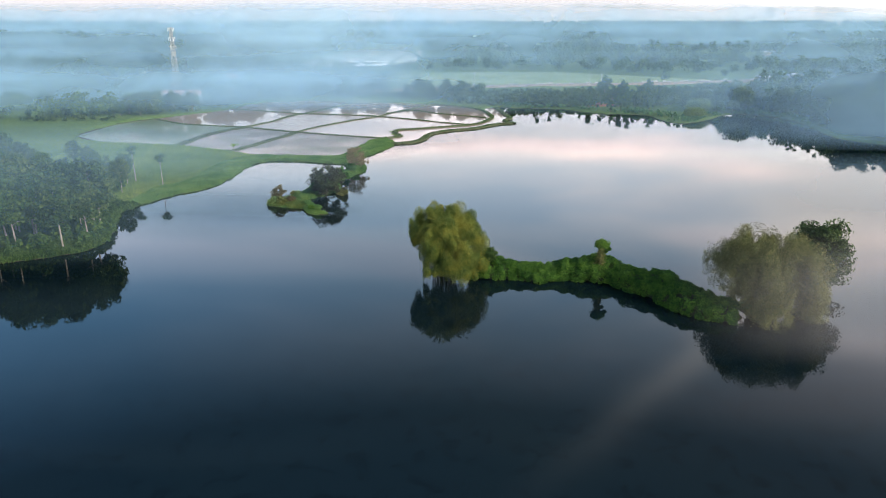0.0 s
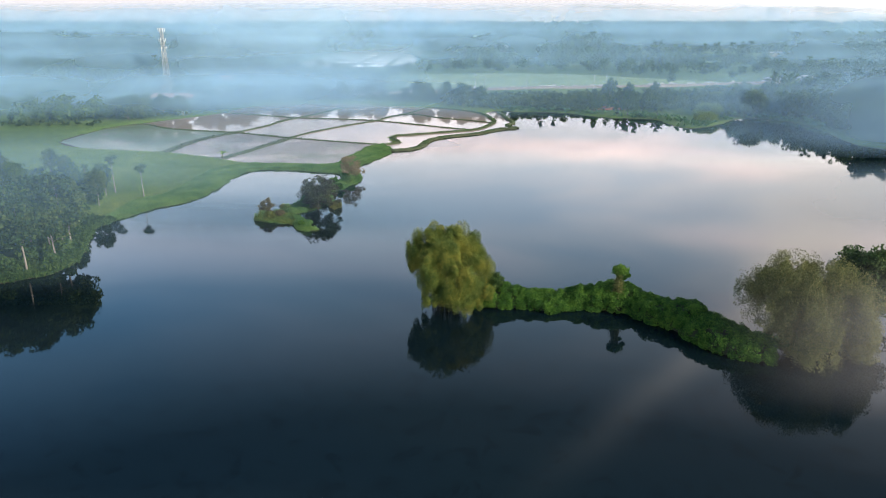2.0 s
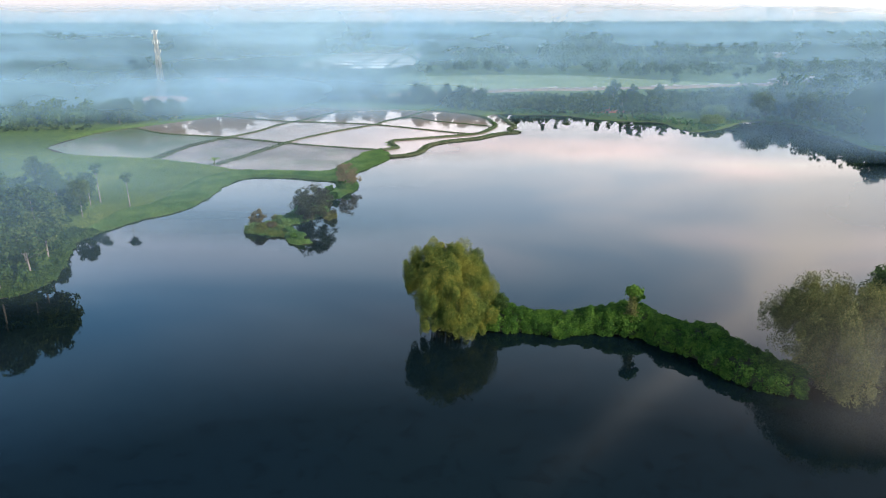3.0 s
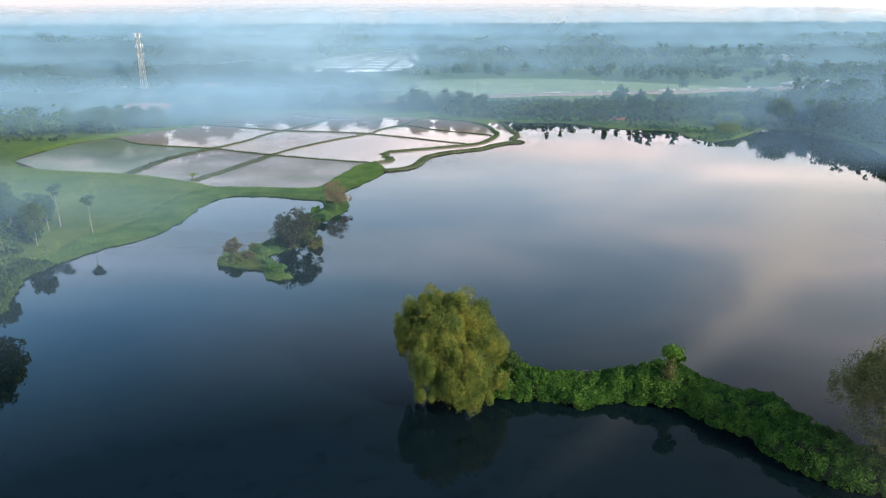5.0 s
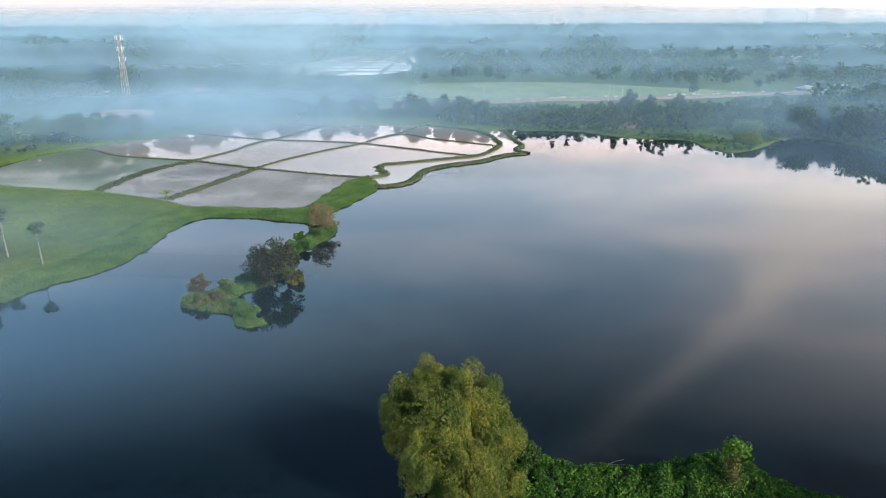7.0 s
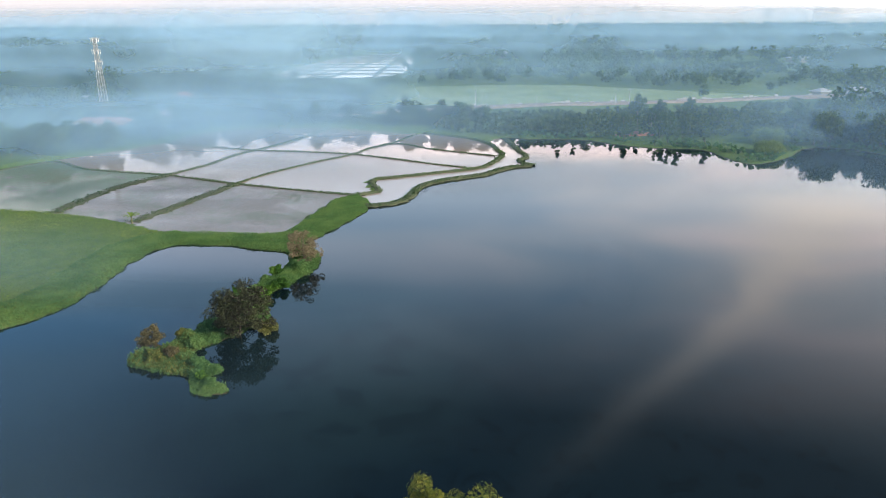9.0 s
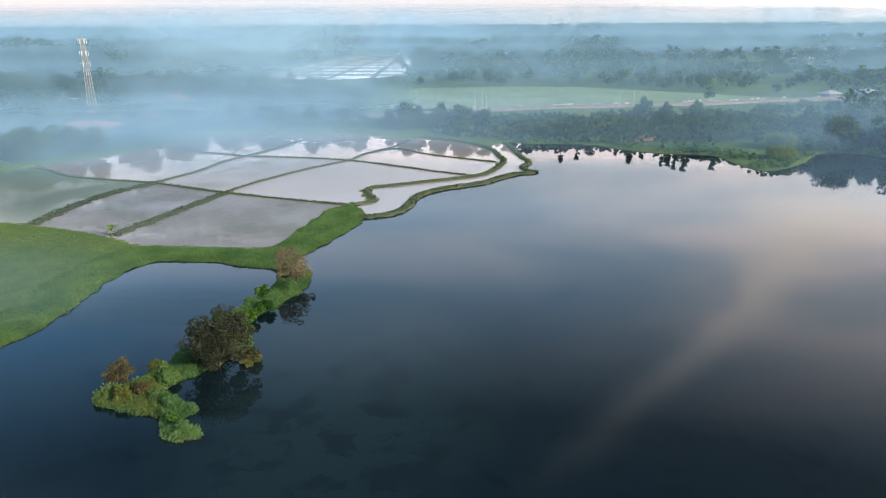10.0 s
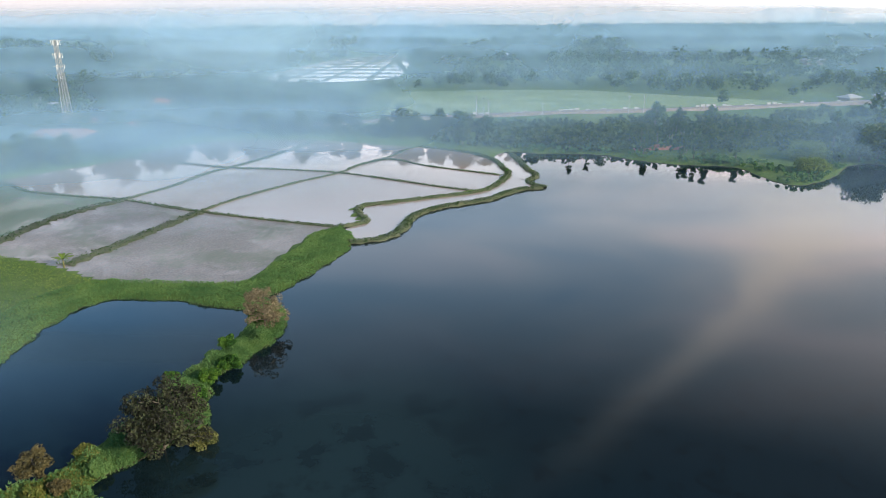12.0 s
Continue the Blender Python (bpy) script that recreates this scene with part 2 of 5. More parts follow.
GROUND = ground_material()
LAKE = lake_material()
PADDY_WET = paddy_material("paddy_flooded", 0.13)
PADDY_MIX = paddy_material("paddy_half_flooded", 0.045)
PADDY_EDGE_WET = paddy_material("paddy_shallow_flooded", 0.075)
PADDY_FULL = paddy_material("paddy_brim_full", 0.40)
PADDY_MUD = paddy_material("paddy_muddy", -0.035, 0.50, (0.10, 0.115, 0.065))
PADDY_DULL = paddy_material("paddy_weedy", -0.055, 0.34, (0.085, 0.155, 0.060))
BAMBOO_LEAF = leaf_material("bamboo_leaf", (0.034, 0.072, 0.015), (0.108, 0.155, 0.031), (0.32, 0.30, 0.054), 0.33, 0.30, 0.30)
THICKET_LEAF = leaf_material("vine_leaf", (0.010, 0.042, 0.008), (0.036, 0.112, 0.016), (0.130, 0.245, 0.034), 0.55, 0.30, 0.34)
TREE_LEAF = leaf_material("tree_leaf", (0.010, 0.030, 0.010), (0.030, 0.075, 0.020), (0.085, 0.14, 0.035), 0.12)
PALE_LEAF = leaf_material("pale_tree_leaf", (0.014, 0.036, 0.012), (0.042, 0.085, 0.024), (0.11, 0.15, 0.045), 0.15)
DARK_LEAF = leaf_material("dark_reddish_leaf", (0.010, 0.013, 0.010), (0.038, 0.037, 0.027), (0.082, 0.098, 0.044), 0.4)
DRY_LEAF = leaf_material("dry_brown_leaf", (0.045, 0.045, 0.022), (0.115, 0.100, 0.045), (0.19, 0.15, 0.065), 0.6)
YELLOW_LEAF = leaf_material("yellow_green_leaf", (0.05, 0.10, 0.018), (0.13, 0.20, 0.035), (0.23, 0.29, 0.06), 0.3)
GRASS_BLADE = leaf_material("grass_blade", (0.042, 0.112, 0.044), (0.098, 0.210, 0.070), (0.195, 0.310, 0.100), 0.13, 0.45, 0.24)
BUND_GRASS = leaf_material("bund_grass", (0.030, 0.075, 0.034), (0.070, 0.130, 0.058), (0.130, 0.180, 0.085), 0.4, 0.45, 0.20)
DRY_GRASS = leaf_material("dry_grass", (0.045, 0.085, 0.018), (0.125, 0.16, 0.036), (0.25, 0.23, 0.06), 0.5)
BARK = rough_material("grey_bark", [(0.3, rgb((0.07, 0.055, 0.04))), (0.7, rgb((0.22, 0.19, 0.15)))], 1.5)
PALE_BARK = rough_material("pale_bark", [(0.3, rgb((0.14, 0.12, 0.10))), (0.7, rgb((0.34, 0.30, 0.25)))], 1.2)
CULM = rough_material("bamboo_culm", [(0.3, rgb((0.09, 0.10, 0.03))), (0.7, rgb((0.24, 0.22, 0.08)))], 2.0)
# near-black colour paints the shade inside the hedge, seen between its leaves
DARK_CORE = rough_material("shade_dark_core", [(0.3, rgb((0.010, 0.018, 0.008))), (0.7, rgb((0.035, 0.050, 0.020)))], 1.2)
EARTH = rough_material("bund_earth", [(0.3, rgb((0.060, 0.075, 0.040))), (0.7, rgb((0.12, 0.13, 0.075)))], 0.8)
RED_EARTH = rough_material("red_earth", [(0.3, rgb((0.17, 0.065, 0.035))), (0.7, rgb((0.33, 0.15, 0.09)))], 0.5)
GRAVEL = rough_material("road_gravel", [(0.3, rgb((0.16, 0.12, 0.10))), (0.7, rgb((0.32, 0.26, 0.22)))], 0.4)
ROOF_TILE = rough_material("orange_roof_tile", [(0.3, rgb((0.26, 0.085, 0.040))), (0.7, rgb((0.46, 0.19, 0.09)))], 0.7)
CONCRETE = rough_material("concrete", [(0.3, rgb((0.30, 0.29, 0.27))), (0.7, rgb((0.50, 0.49, 0.46)))], 0.8)
STEEL = rough_material("galvanised_steel", [(0.3, rgb((0.34, 0.34, 0.33))), (0.7, rgb((0.50, 0.50, 0.49)))], 0.6, roughness=0.5, metal=0.5)
WHITE_PAINT = rough_material("white_paint", [(0.3, rgb((0.66, 0.66, 0.65))), (0.7, rgb((0.82, 0.82, 0.81)))], 0.6, roughness=0.5)
DARK_GLASS = rough_material("dark_window", [(0.3, rgb((0.03, 0.035, 0.04))), (0.7, rgb((0.06, 0.065, 0.07)))], 0.6, roughness=0.15)
OLD_WALL = rough_material("weathered_wall", [(0.3, rgb((0.13, 0.11, 0.09))), (0.7, rgb((0.27, 0.24, 0.20)))], 0.5)
PINK_LEAF = leaf_material("faded_pinkish_leaf", (0.10, 0.085, 0.05), (0.20, 0.165, 0.10), (0.31, 0.25, 0.155), 0.6)
PALE_FIELD = rough_material("pale_field_grass", [(0.3, rgb((0.10, 0.17, 0.05))), (0.7, rgb((0.24, 0.30, 0.12)))], 0.03, 20.0)
GREY_ROOF = rough_material("grey_sheet_roof", [(0.3, rgb((0.28, 0.27, 0.26))), (0.7, rgb((0.46, 0.45, 0.43)))], 0.4)
# near-white base colour stands in for bright sky mirrored in the plots
SKY_WHITE_PLOT = rough_material("sky_whitened_plots", [(0.3, rgb((0.74, 0.71, 0.69))), (0.7, rgb((0.84, 0.81, 0.79)))], 0.03, 15.0, roughness=0.08, bump=0.05)
GREY_BAMBOO = leaf_material("grey_bamboo_leaf", (0.035, 0.048, 0.016), (0.11, 0.13, 0.042), (0.24, 0.235, 0.085), 0.40)
MEADOW_BLADE = leaf_material("meadow_blade", (0.050, 0.125, 0.030), (0.140, 0.230, 0.052), (0.29, 0.34, 0.090), 0.045, 0.45, 0.16)

from mathutils import geometry

# ---- mesh helpers ----


def mesh_from(name, verts, faces, mat, smooth=False):
    """A mesh from arrays: verts (n, 3), faces (m, 3 or 4)."""
    verts, faces = np.asarray(verts, np.float32), np.asarray(faces, np.int32)
    me = bpy.data.meshes.new(name)
    k = faces.shape[1]
    me.vertices.add(len(verts))
    me.vertices.foreach_set("co", verts.ravel())
    me.loops.add(faces.size)
    me.loops.foreach_set("vertex_index", faces.ravel())
    me.polygons.add(len(faces))
    me.polygons.foreach_set("loop_start", np.arange(0, faces.size, k, dtype=np.int32))
    me.polygons.foreach_set("use_smooth", np.full(len(faces), smooth))
    me.update(calc_edges=True)
    me.materials.append(mat)
    return me


def empty(name, at=(0, 0, 0)):
    e = new(name)
    e.empty_display_size = 0.5
    e.location = at
    return e


def part(name, bm, mat, parent, label=""):
    """One mesh under a thing or a part. bm: a bmesh, or a mesh."""
    if isinstance(bm, bmesh.types.BMesh):
        me = bpy.data.meshes.new(name)
        bm.to_mesh(me)
        bm.free()
        me.materials.append(mat)
    else:
        me = bm
    ob = new(name, me)
    ob.parent = parent
    return tagged(ob, label) if label else ob


def join(pieces):
    """Vertices and faces of several pieces in one."""
    vs, fs, n = [], [], 0
    for v, f in pieces:
        vs.append(v)
        fs.append(np.asarray(f) + n)
        n += len(v)
    return np.concatenate(vs), np.concatenate(fs)


def tube(points, radii, sides=6):
    """A tapered tube along points, quads."""
    points = np.asarray(points, float)
    n = len(points)
    way = np.gradient(points, axis=0)
    way /= np.linalg.norm(way, axis=1)[:, None] + 1e-9
    ref = np.where(np.abs(way[:, 2:3]) > 0.9, [[1.0, 0, 0]], [[0, 0, 1.0]])
    u = np.cross(way, ref)
    u /= np.linalg.norm(u, axis=1)[:, None] + 1e-9
    v = np.cross(way, u)
    a = np.linspace(0, 2 * np.pi, sides, endpoint=False)
    ring = np.cos(a)[None, :, None] * u[:, None, :] + np.sin(a)[None, :, None] * v[:, None, :]
    verts = (points[:, None, :] + ring * np.asarray(radii, float)[:, None, None]).reshape(-1, 3)
    i, j = np.meshgrid(np.arange(n - 1), np.arange(sides), indexing="ij")
    k = (j + 1) % sides
    faces = np.stack([i * sides + j, i * sides + k, (i + 1) * sides + k, (i + 1) * sides + j], -1).reshape(-1, 4)
    cap = len(verts)
    verts = np.concatenate([verts, points[-1:]])
    m = np.arange(sides)
    top = np.stack([(n - 1) * sides + m, (n - 1) * sides + (m + 1) % sides, np.full(sides, cap), np.full(sides, cap)], -1)
    return verts, np.concatenate([faces, top[:0]])


def leaves(rng, at, length, width, droop=None, spread=1.0, out=None, loose=0.55):
    """Pointed leaves (one four-cornered blade each) at the points; droop: the way in which they lean; out: the way that their upper sides face, more or less."""
    at = np.asarray(at, float)
    n = len(at)
    way = rng.normal(size=(n, 3)) * spread
    if droop is not None:
        way = way + droop
    way /= np.linalg.norm(way, axis=1)[:, None] + 1e-9
    face = rng.normal(size=(n, 3)) if out is None else out + rng.normal(size=(n, 3)) * loose
    if out is not None:
        face /= np.linalg.norm(face, axis=1)[:, None] + 1e-9
        way = way - face * (way * face).sum(1)[:, None]
        way /= np.linalg.norm(way, axis=1)[:, None] + 1e-9
    side = np.cross(way, face)
    side /= np.linalg.norm(side, axis=1)[:, None] + 1e-9
    up = np.cross(side, way)
    s = rng.uniform(0.6, 1.3, (n, 1))
    ln, wd = length * s, width * s
    a = at - way * ln * 0.5
    c = at + way * ln * 0.5 - up * wd * 0.25
    mid = at + up * wd * 0.15
    verts = np.stack([a, mid - side * wd * 0.5, c, mid + side * wd * 0.5], 1).reshape(-1, 3)
    faces = np.arange(4 * n).reshape(n, 4)
    return verts, faces


def box_piece(cx, cy, cz, sx, sy, sz, turn=0.0):
    """A box as verts and quads; c is the centre of its base."""
    v = np.array([(x, y, z) for z in (0, 1) for y in (-0.5, 0.5) for x in (-0.5, 0.5)]) * (sx, sy, sz)
    c, s = math.cos(turn), math.sin(turn)
    v = np.stack([v[:, 0] * c - v[:, 1] * s + cx, v[:, 0] * s + v[:, 1] * c + cy, v[:, 2] + cz], 1)
    f = np.array([(0, 2, 3, 1), (4, 5, 7, 6), (0, 1, 5, 4), (2, 6, 7, 3), (0, 4, 6, 2), (1, 3, 7, 5)])
    return v, f


def smooth_line(points, step=1.5, closed=False):
    """A rounded line through the points, in even steps."""
    p = np.asarray(points, float)
    n = len(p)
    out = []
    for i in range(n if closed else n - 1):
        if closed:
            a, b, c, d = (p[(i + k) % n] for k in (-1, 0, 1, 2))
        else:
            a, b, c, d = p[max(i - 1, 0)], p[i], p[i + 1], p[min(i + 2, n - 1)]
        m = max(2, int(np.linalg.norm(c - b) / step))
        s = np.arange(m)[:, None] / m
        out.append(0.5 * (2 * b + (c - a) * s + (2 * a - 5 * b + 4 * c - d) * s ** 2 + (3 * b - a - 3 * c + d) * s ** 3))
    if not closed:
        out.append(p[-1:])
    return np.concatenate(out)


def inside_by(p, poly):
    """How far each point lies inside the closed outline (negative outside)."""
    out = np.full(len(p), 1e9)
    odd = np.zeros(len(p), bool)
    for a, b in zip(poly, np.roll(poly, -1, axis=0)):
        d = b - a
        s = np.clip(((p - a) @ d) / (d @ d + 1e-12), 0, 1)
        out = np.minimum(out, np.hypot(*(p - a - s[:, None] * d).T))
        if a[1] != b[1]:
            cross = (a[1] > p[:, 1]) != (b[1] > p[:, 1])
            odd ^= cross & (p[:, 0] < (b[0] - a[0]) * (p[:, 1] - a[1]) / (b[1] - a[1]) + a[0])
    return np.where(odd, out, -out)


def wobble(p, scale, seed=0.0):
    """Smooth noise in the plane, about -1 to 1."""
    x, y = p[:, 0] / scale, p[:, 1] / scale
    return (np.sin(x * 1.3 + 2.1 * np.sin(y * 0.7 + seed)) + np.sin(y * 1.7 + seed * 2 + 1.3 * np.sin(x * 1.1 - seed)) + np.sin((x + y) * 0.9 + seed * 3 + np.sin(x * 2.3))) / 3


# ---- the plan: shores, spits and fields, in metres ----
SHORE_WEST = [(-270, 0), (-230, 70), (-170, 112), (-120, 128), (-100, 132), (-91, 136), (-85, 142), (-85, 150), (-88, 160), (-93, 172), (-90, 182), (-85, 192),
              (-79, 200), (-77, 212), (-77, 228), (-75, 237), (-70, 240.5), (-58, 239.5), (-47, 236.5)]
SHORE_BUND = [(-42, 243), (-39, 249), (-36, 257), (-33, 266), (-31, 274), (-33, 283), (-36, 288), (-31.5, 291), (-30.5, 295), (-33.5, 302), (-33, 308), (-27, 311.5),
              (-16, 317), (-1, 325), (6, 336), (10, 349), (9, 359), (6, 373), (7, 385), (14, 391)]
SHORE_NORTH = [(20, 386.5), (36, 386), (47, 383), (56, 374), (66, 367.5), (75, 364.5), (87, 362), (90, 349), (93, 337), (99, 335), (107, 340), (116, 349), (130, 366),
               (146, 361), (153, 335), (151, 297), (163, 280)]
SHORE_BEHIND = [(190, 250), (230, 200), (260, 120), (270, 0), (240, -120), (100, -190), (-100, -190), (-240, -120)]
LAKE_LINE = smooth_line(SHORE_WEST + SHORE_BUND + SHORE_NORTH + SHORE_BEHIND, 4.0, True)
OUTER_BUND = smooth_line([(-32, 276), (-28, 277), (-23, 281), (-20.5, 289), (-19.5, 296), (-17, 302), (-11, 308.5), (-3, 313.5), (2, 317), (7, 324), (12, 329), (19.5, 332)], 1.0)
TIP_BUND = smooth_line([(19.5, 332), (15, 336.5), (15, 341), (18, 348), (16, 358), (14, 373), (12, 386)], 1.0)
SPIT = smooth_line([(-46, 238), (-41, 240), (-36.5, 233), (-35.7, 225), (-37.3, 220), (-39, 216), (-41.3, 212), (-41.7, 208), (-40.3, 204), (-38.8, 198), (-44, 190), (-47.4, 186), (-46.0, 182.4), (-42.4, 181), (-40.6, 179.2), (-42.2, 176.4), (-39.6, 175.6), (-37.4, 173.2),
                    (-39.5, 172), (-42.6, 172.6), (-45.4, 177.2), (-48.4, 178.4), (-52.2, 179.8), (-55.6, 180.6), (-56, 183.6), (-54.6, 185.2), (-52, 188), (-50, 194), (-48.2, 203), (-46.8, 209), (-46.1, 213), (-43.8, 218), (-43.2, 221), (-42.2, 227), (-43.5, 234)], 1.0, True)
THICKET_LINE = smooth_line([(1, 130.8), (6, 130), (12, 129.2), (18, 129.4), (24, 129.6), (30, 127.6), (35, 122.5), (39, 117), (42, 112.5), (47, 111)], 0.8)
CLUMP_WEST, CLUMP_EAST, TREE_EAST = (-5.0, 131.3), (53.0, 114.5), (64.5, 121.0)
FIELDS = smooth_line([(-37, 287), (-42, 282), (-46, 265), (-49, 249.5), (-65, 249), (-80, 250.5), (-93, 258), (-116, 266), (-150, 274), (-170, 290), (-168, 322), (-158, 341), (-146, 357), (-134, 374),
                      (-127, 399), (-110, 416), (-69, 417), (-34, 404), (-10, 394), (4, 375), (8, 352), (4, 337), (-2, 328), (-17, 319.5), (-29, 313.5), (-35.5, 309), (-35.5, 301), (-32.5, 295)], 3.0, True)


def ribbon_by(p, line, half):
    """How far each point lies inside a band along the line."""
    out = np.full(len(p), 1e9)
    for a, b in zip(line[:-1], line[1:]):
        d = b - a
        s = np.clip(((p - a) @ d) / (d @ d + 1e-12), 0, 1)
        out = np.minimum(out, np.hypot(*(p - a - s[:, None] * d).T))
    return half - out


def axis(near0, near1, step, far0, far1):
    """Even steps in the middle, growing outwards."""
    grow = step * 1.16 ** np.arange(1, 60)
    hi, lo = near1 + np.cumsum(grow), near0 - np.cumsum(grow)
    return np.concatenate([[far0 - 300], lo[lo > far0][::-1], np.arange(near0, near1 + 0.1, step), hi[hi < far1], [far1 + 300]])


XS, YS = axis(-180, 190, 1.6, -4600, 4600), axis(96, 420, 1.6, -1400, 4600)


def exact_land(p):
    s = -inside_by(p, LAKE_LINE)
    s = np.maximum(s, inside_by(p, SPIT))
    s = np.maximum(s, ribbon_by(p, THICKET_LINE[::3], 2.6))
    for c, r in ((CLUMP_WEST, 3.2), (CLUMP_EAST, 4.5), (TREE_EAST, 3.5)):
        s = np.maximum(s, r - np.hypot(p[:, 0] - c[0], p[:, 1] - c[1]))
    return s


GRID = np.stack([a.ravel() for a in np.meshgrid(XS, YS)], 1)
LAND_GRID = exact_land(GRID).reshape(len(YS), len(XS))
FIELD_GRID = inside_by(GRID, FIELDS).reshape(len(YS), len(XS))


def from_grid(grid, p):
    i = np.clip(np.searchsorted(XS, p[:, 0]) - 1, 0, len(XS) - 2)
    j = np.clip(np.searchsorted(YS, p[:, 1]) - 1, 0, len(YS) - 2)
    u = np.clip((p[:, 0] - XS[i]) / (XS[i + 1] - XS[i]), 0, 1)
    w = np.clip((p[:, 1] - YS[j]) / (YS[j + 1] - YS[j]), 0, 1)
    return (grid[j, i] * (1 - u) + grid[j, i + 1] * u) * (1 - w) + (grid[j + 1, i] * (1 - u) + grid[j + 1, i + 1] * u) * w


def land_by(p):
    """Positive on land, negative over the lake, in metres from the water's edge."""
    s = from_grid(LAND_GRID, p)
    return s + 0.55 * wobble(p, 2.2) + 0.35 * wobble(p, 0.9, 2.0)


def height_at(p):
    p = np.asarray(p, float).reshape(-1, 2)
    s = land_by(p)
    z = np.where(s > 0, np.minimum(0.30 * s, 0.55), np.maximum(0.4 * s, -1.6))
    far = np.clip(s / 40, 0, 1)
    z = z + far * (0.5 + 0.5 * wobble(p, 28, 1.0))
    f = from_grid(FIELD_GRID, p)
    z = np.where(f > -1.5, np.minimum(z, np.where(f > 0, -0.10, 0.5)), z)
    # low hill under the woods on the east shore, and rising ground in the distance
    hill = np.exp(-(((p[:, 0] - 290) / 95) ** 2 + ((p[:, 1] - 330) / 140) ** 2)) * 12 * np.clip((s - 4) / 40, 0, 1)
    bank = 2.2 * np.exp(-((p[:, 1] - 472 - 0.2 * p[:, 0]) / 9) ** 2) * np.clip((p[:, 0] + 70) / 30, 0, 1)
    return z + hill + bank


# ---- ground, one sheet to the horizon ----


def build_ground():
    p, xs, ys = GRID, XS, YS
    v = np.column_stack([p, height_at(p)])
    nx, ny = len(xs), len(ys)
    i, j = np.meshgrid(np.arange(ny - 1), np.arange(nx - 1), indexing="ij")
    f = np.stack([i * nx + j, i * nx + j + 1, (i + 1) * nx + j + 1, (i + 1) * nx + j], -1).reshape(-1, 4)
    ob = new("ground", mesh_from("ground", v, f, GROUND, True))
    tagged(ob, "green grassy lowland with soil and muddy lake shores", "ground", kind="structure")


build_ground()


def sheet(name, outline, z, mat, label, category):
    """A flat sheet within an outline."""
    p = np.asarray(outline, float)
    v = np.column_stack([p, np.full(len(p), z)])
    f = np.array(geometry.tessellate_polygon([[Vector(q) for q in v]]))
    a, b, c = (p[f[:, k]] for k in range(3))
    turn = (b[:, 0] - a[:, 0]) * (c[:, 1] - a[:, 1]) - (b[:, 1] - a[:, 1]) * (c[:, 0] - a[:, 0])
    f[turn < 0] = f[turn < 0][:, ::-1]
    return tagged(new(name, mesh_from(name, v, f, mat)), label, category, kind="structure")


sheet("water", [(-330, -230), (330, -230), (330, 300), (200, 420), (-60, 420), (-60, 262), (-100, 252), (-330, 150)], 0.0, LAKE,
      "calm dark lake water mirroring the pale morning sky", "lake")

# flooded fields, cell by cell between the bunds
CELLS = [
    ("mud", [(-36, 288), (-41, 281), (-45.5, 265.5), (-49, 249), (-65, 248.3), (-80, 250), (-91.5, 257), (-84, 280), (-77.5, 302.5), (-56, 294.5)]),
    ("mud", [(-77.5, 302.5), (-84, 280), (-91.5, 257), (-103, 260), (-117, 264), (-113, 295), (-105, 315), (-89, 307.5)]),
    ("dull", [(-105, 315), (-113, 295), (-117, 264), (-150, 274), (-170, 290), (-168, 322), (-157, 340), (-139, 325), (-122, 319.5)]),
    ("wet", [(-77.5, 302.5), (-56, 294.5), (-36, 288), (-32, 291), (-31, 295), (-35, 302), (-35, 309), (-28, 312), (-16, 318), (-1, 326), (-13, 332), (-28, 341), (-48, 352),
             (-60, 336), (-71.5, 317)]),
    ("mix", [(-105, 315), (-89, 307.5), (-77.5, 302.5), (-71.5, 317), (-60, 336), (-48, 352), (-68, 357), (-88, 361), (-97, 335)]),
    ("edge", [(-105, 315), (-122, 319.5), (-139, 325), (-157, 340), (-146, 357), (-134, 374), (-131, 378), (-103.5, 366), (-88, 361), (-94, 350), (-97, 335)]),
    ("wet", [(-48, 352), (-68, 357), (-88, 361), (-82, 372), (-76, 390), (-69, 418), (-24, 405), (-27, 397), (-34, 382), (-43, 365)]),
    ("wet", [(-48, 352), (-43, 365), (-33, 375), (-18, 363), (6, 349), (5, 336), (-1, 326), (-13, 332), (-28, 341)]),
    ("wet", [(-43, 365), (-34, 382), (-27, 397), (-24, 405), (-9, 394), (5, 374), (9, 352), (6, 349), (-18, 363), (-33, 375)]),
    ("full", [(-31, 276), (-28, 278), (-23, 282), (-20.5, 289), (-19.5, 296), (-17, 302), (-11, 308.5), (-3, 313.5), (2, 317), (7, 324), (12, 329), (19, 332), (15, 337), (15, 341), (18, 348),
              (16, 358), (14, 373), (12, 386), (4, 392), (-4, 390), (5, 376), (9, 359), (9, 350), (5, 336), (-1, 325), (-16, 317), (-28, 311), (-33, 308), (-33, 302), (-30, 295), (-31.5, 291), (-35, 287)]),
    ("mix", [(-88, 361), (-103.5, 366), (-131, 378), (-127, 399), (-110, 417), (-69, 418), (-76, 390), (-82, 372)]),
]
LOOKS = {"mud": (PADDY_MUD, "half-drained paddy field of wet mud and stubble rows"), "mix": (PADDY_MIX, "flooded paddy field with mud and seedlings showing"),
         "dull": (PADDY_DULL, "drained paddy field of grey mud with thin weeds"),
         "edge": (PADDY_EDGE_WET, "flooded paddy field reflecting the trees behind it"),
         "full": (PADDY_FULL, "shallow muddy pool held between two earth bunds"),
         "wet": (PADDY_WET, "flooded paddy field mirroring the sky between bunds")}
for look_name, cell in CELLS:
    sheet("paddy_field", cell, 0.07, LOOKS[look_name][0], LOOKS[look_name][1], "paddy field")


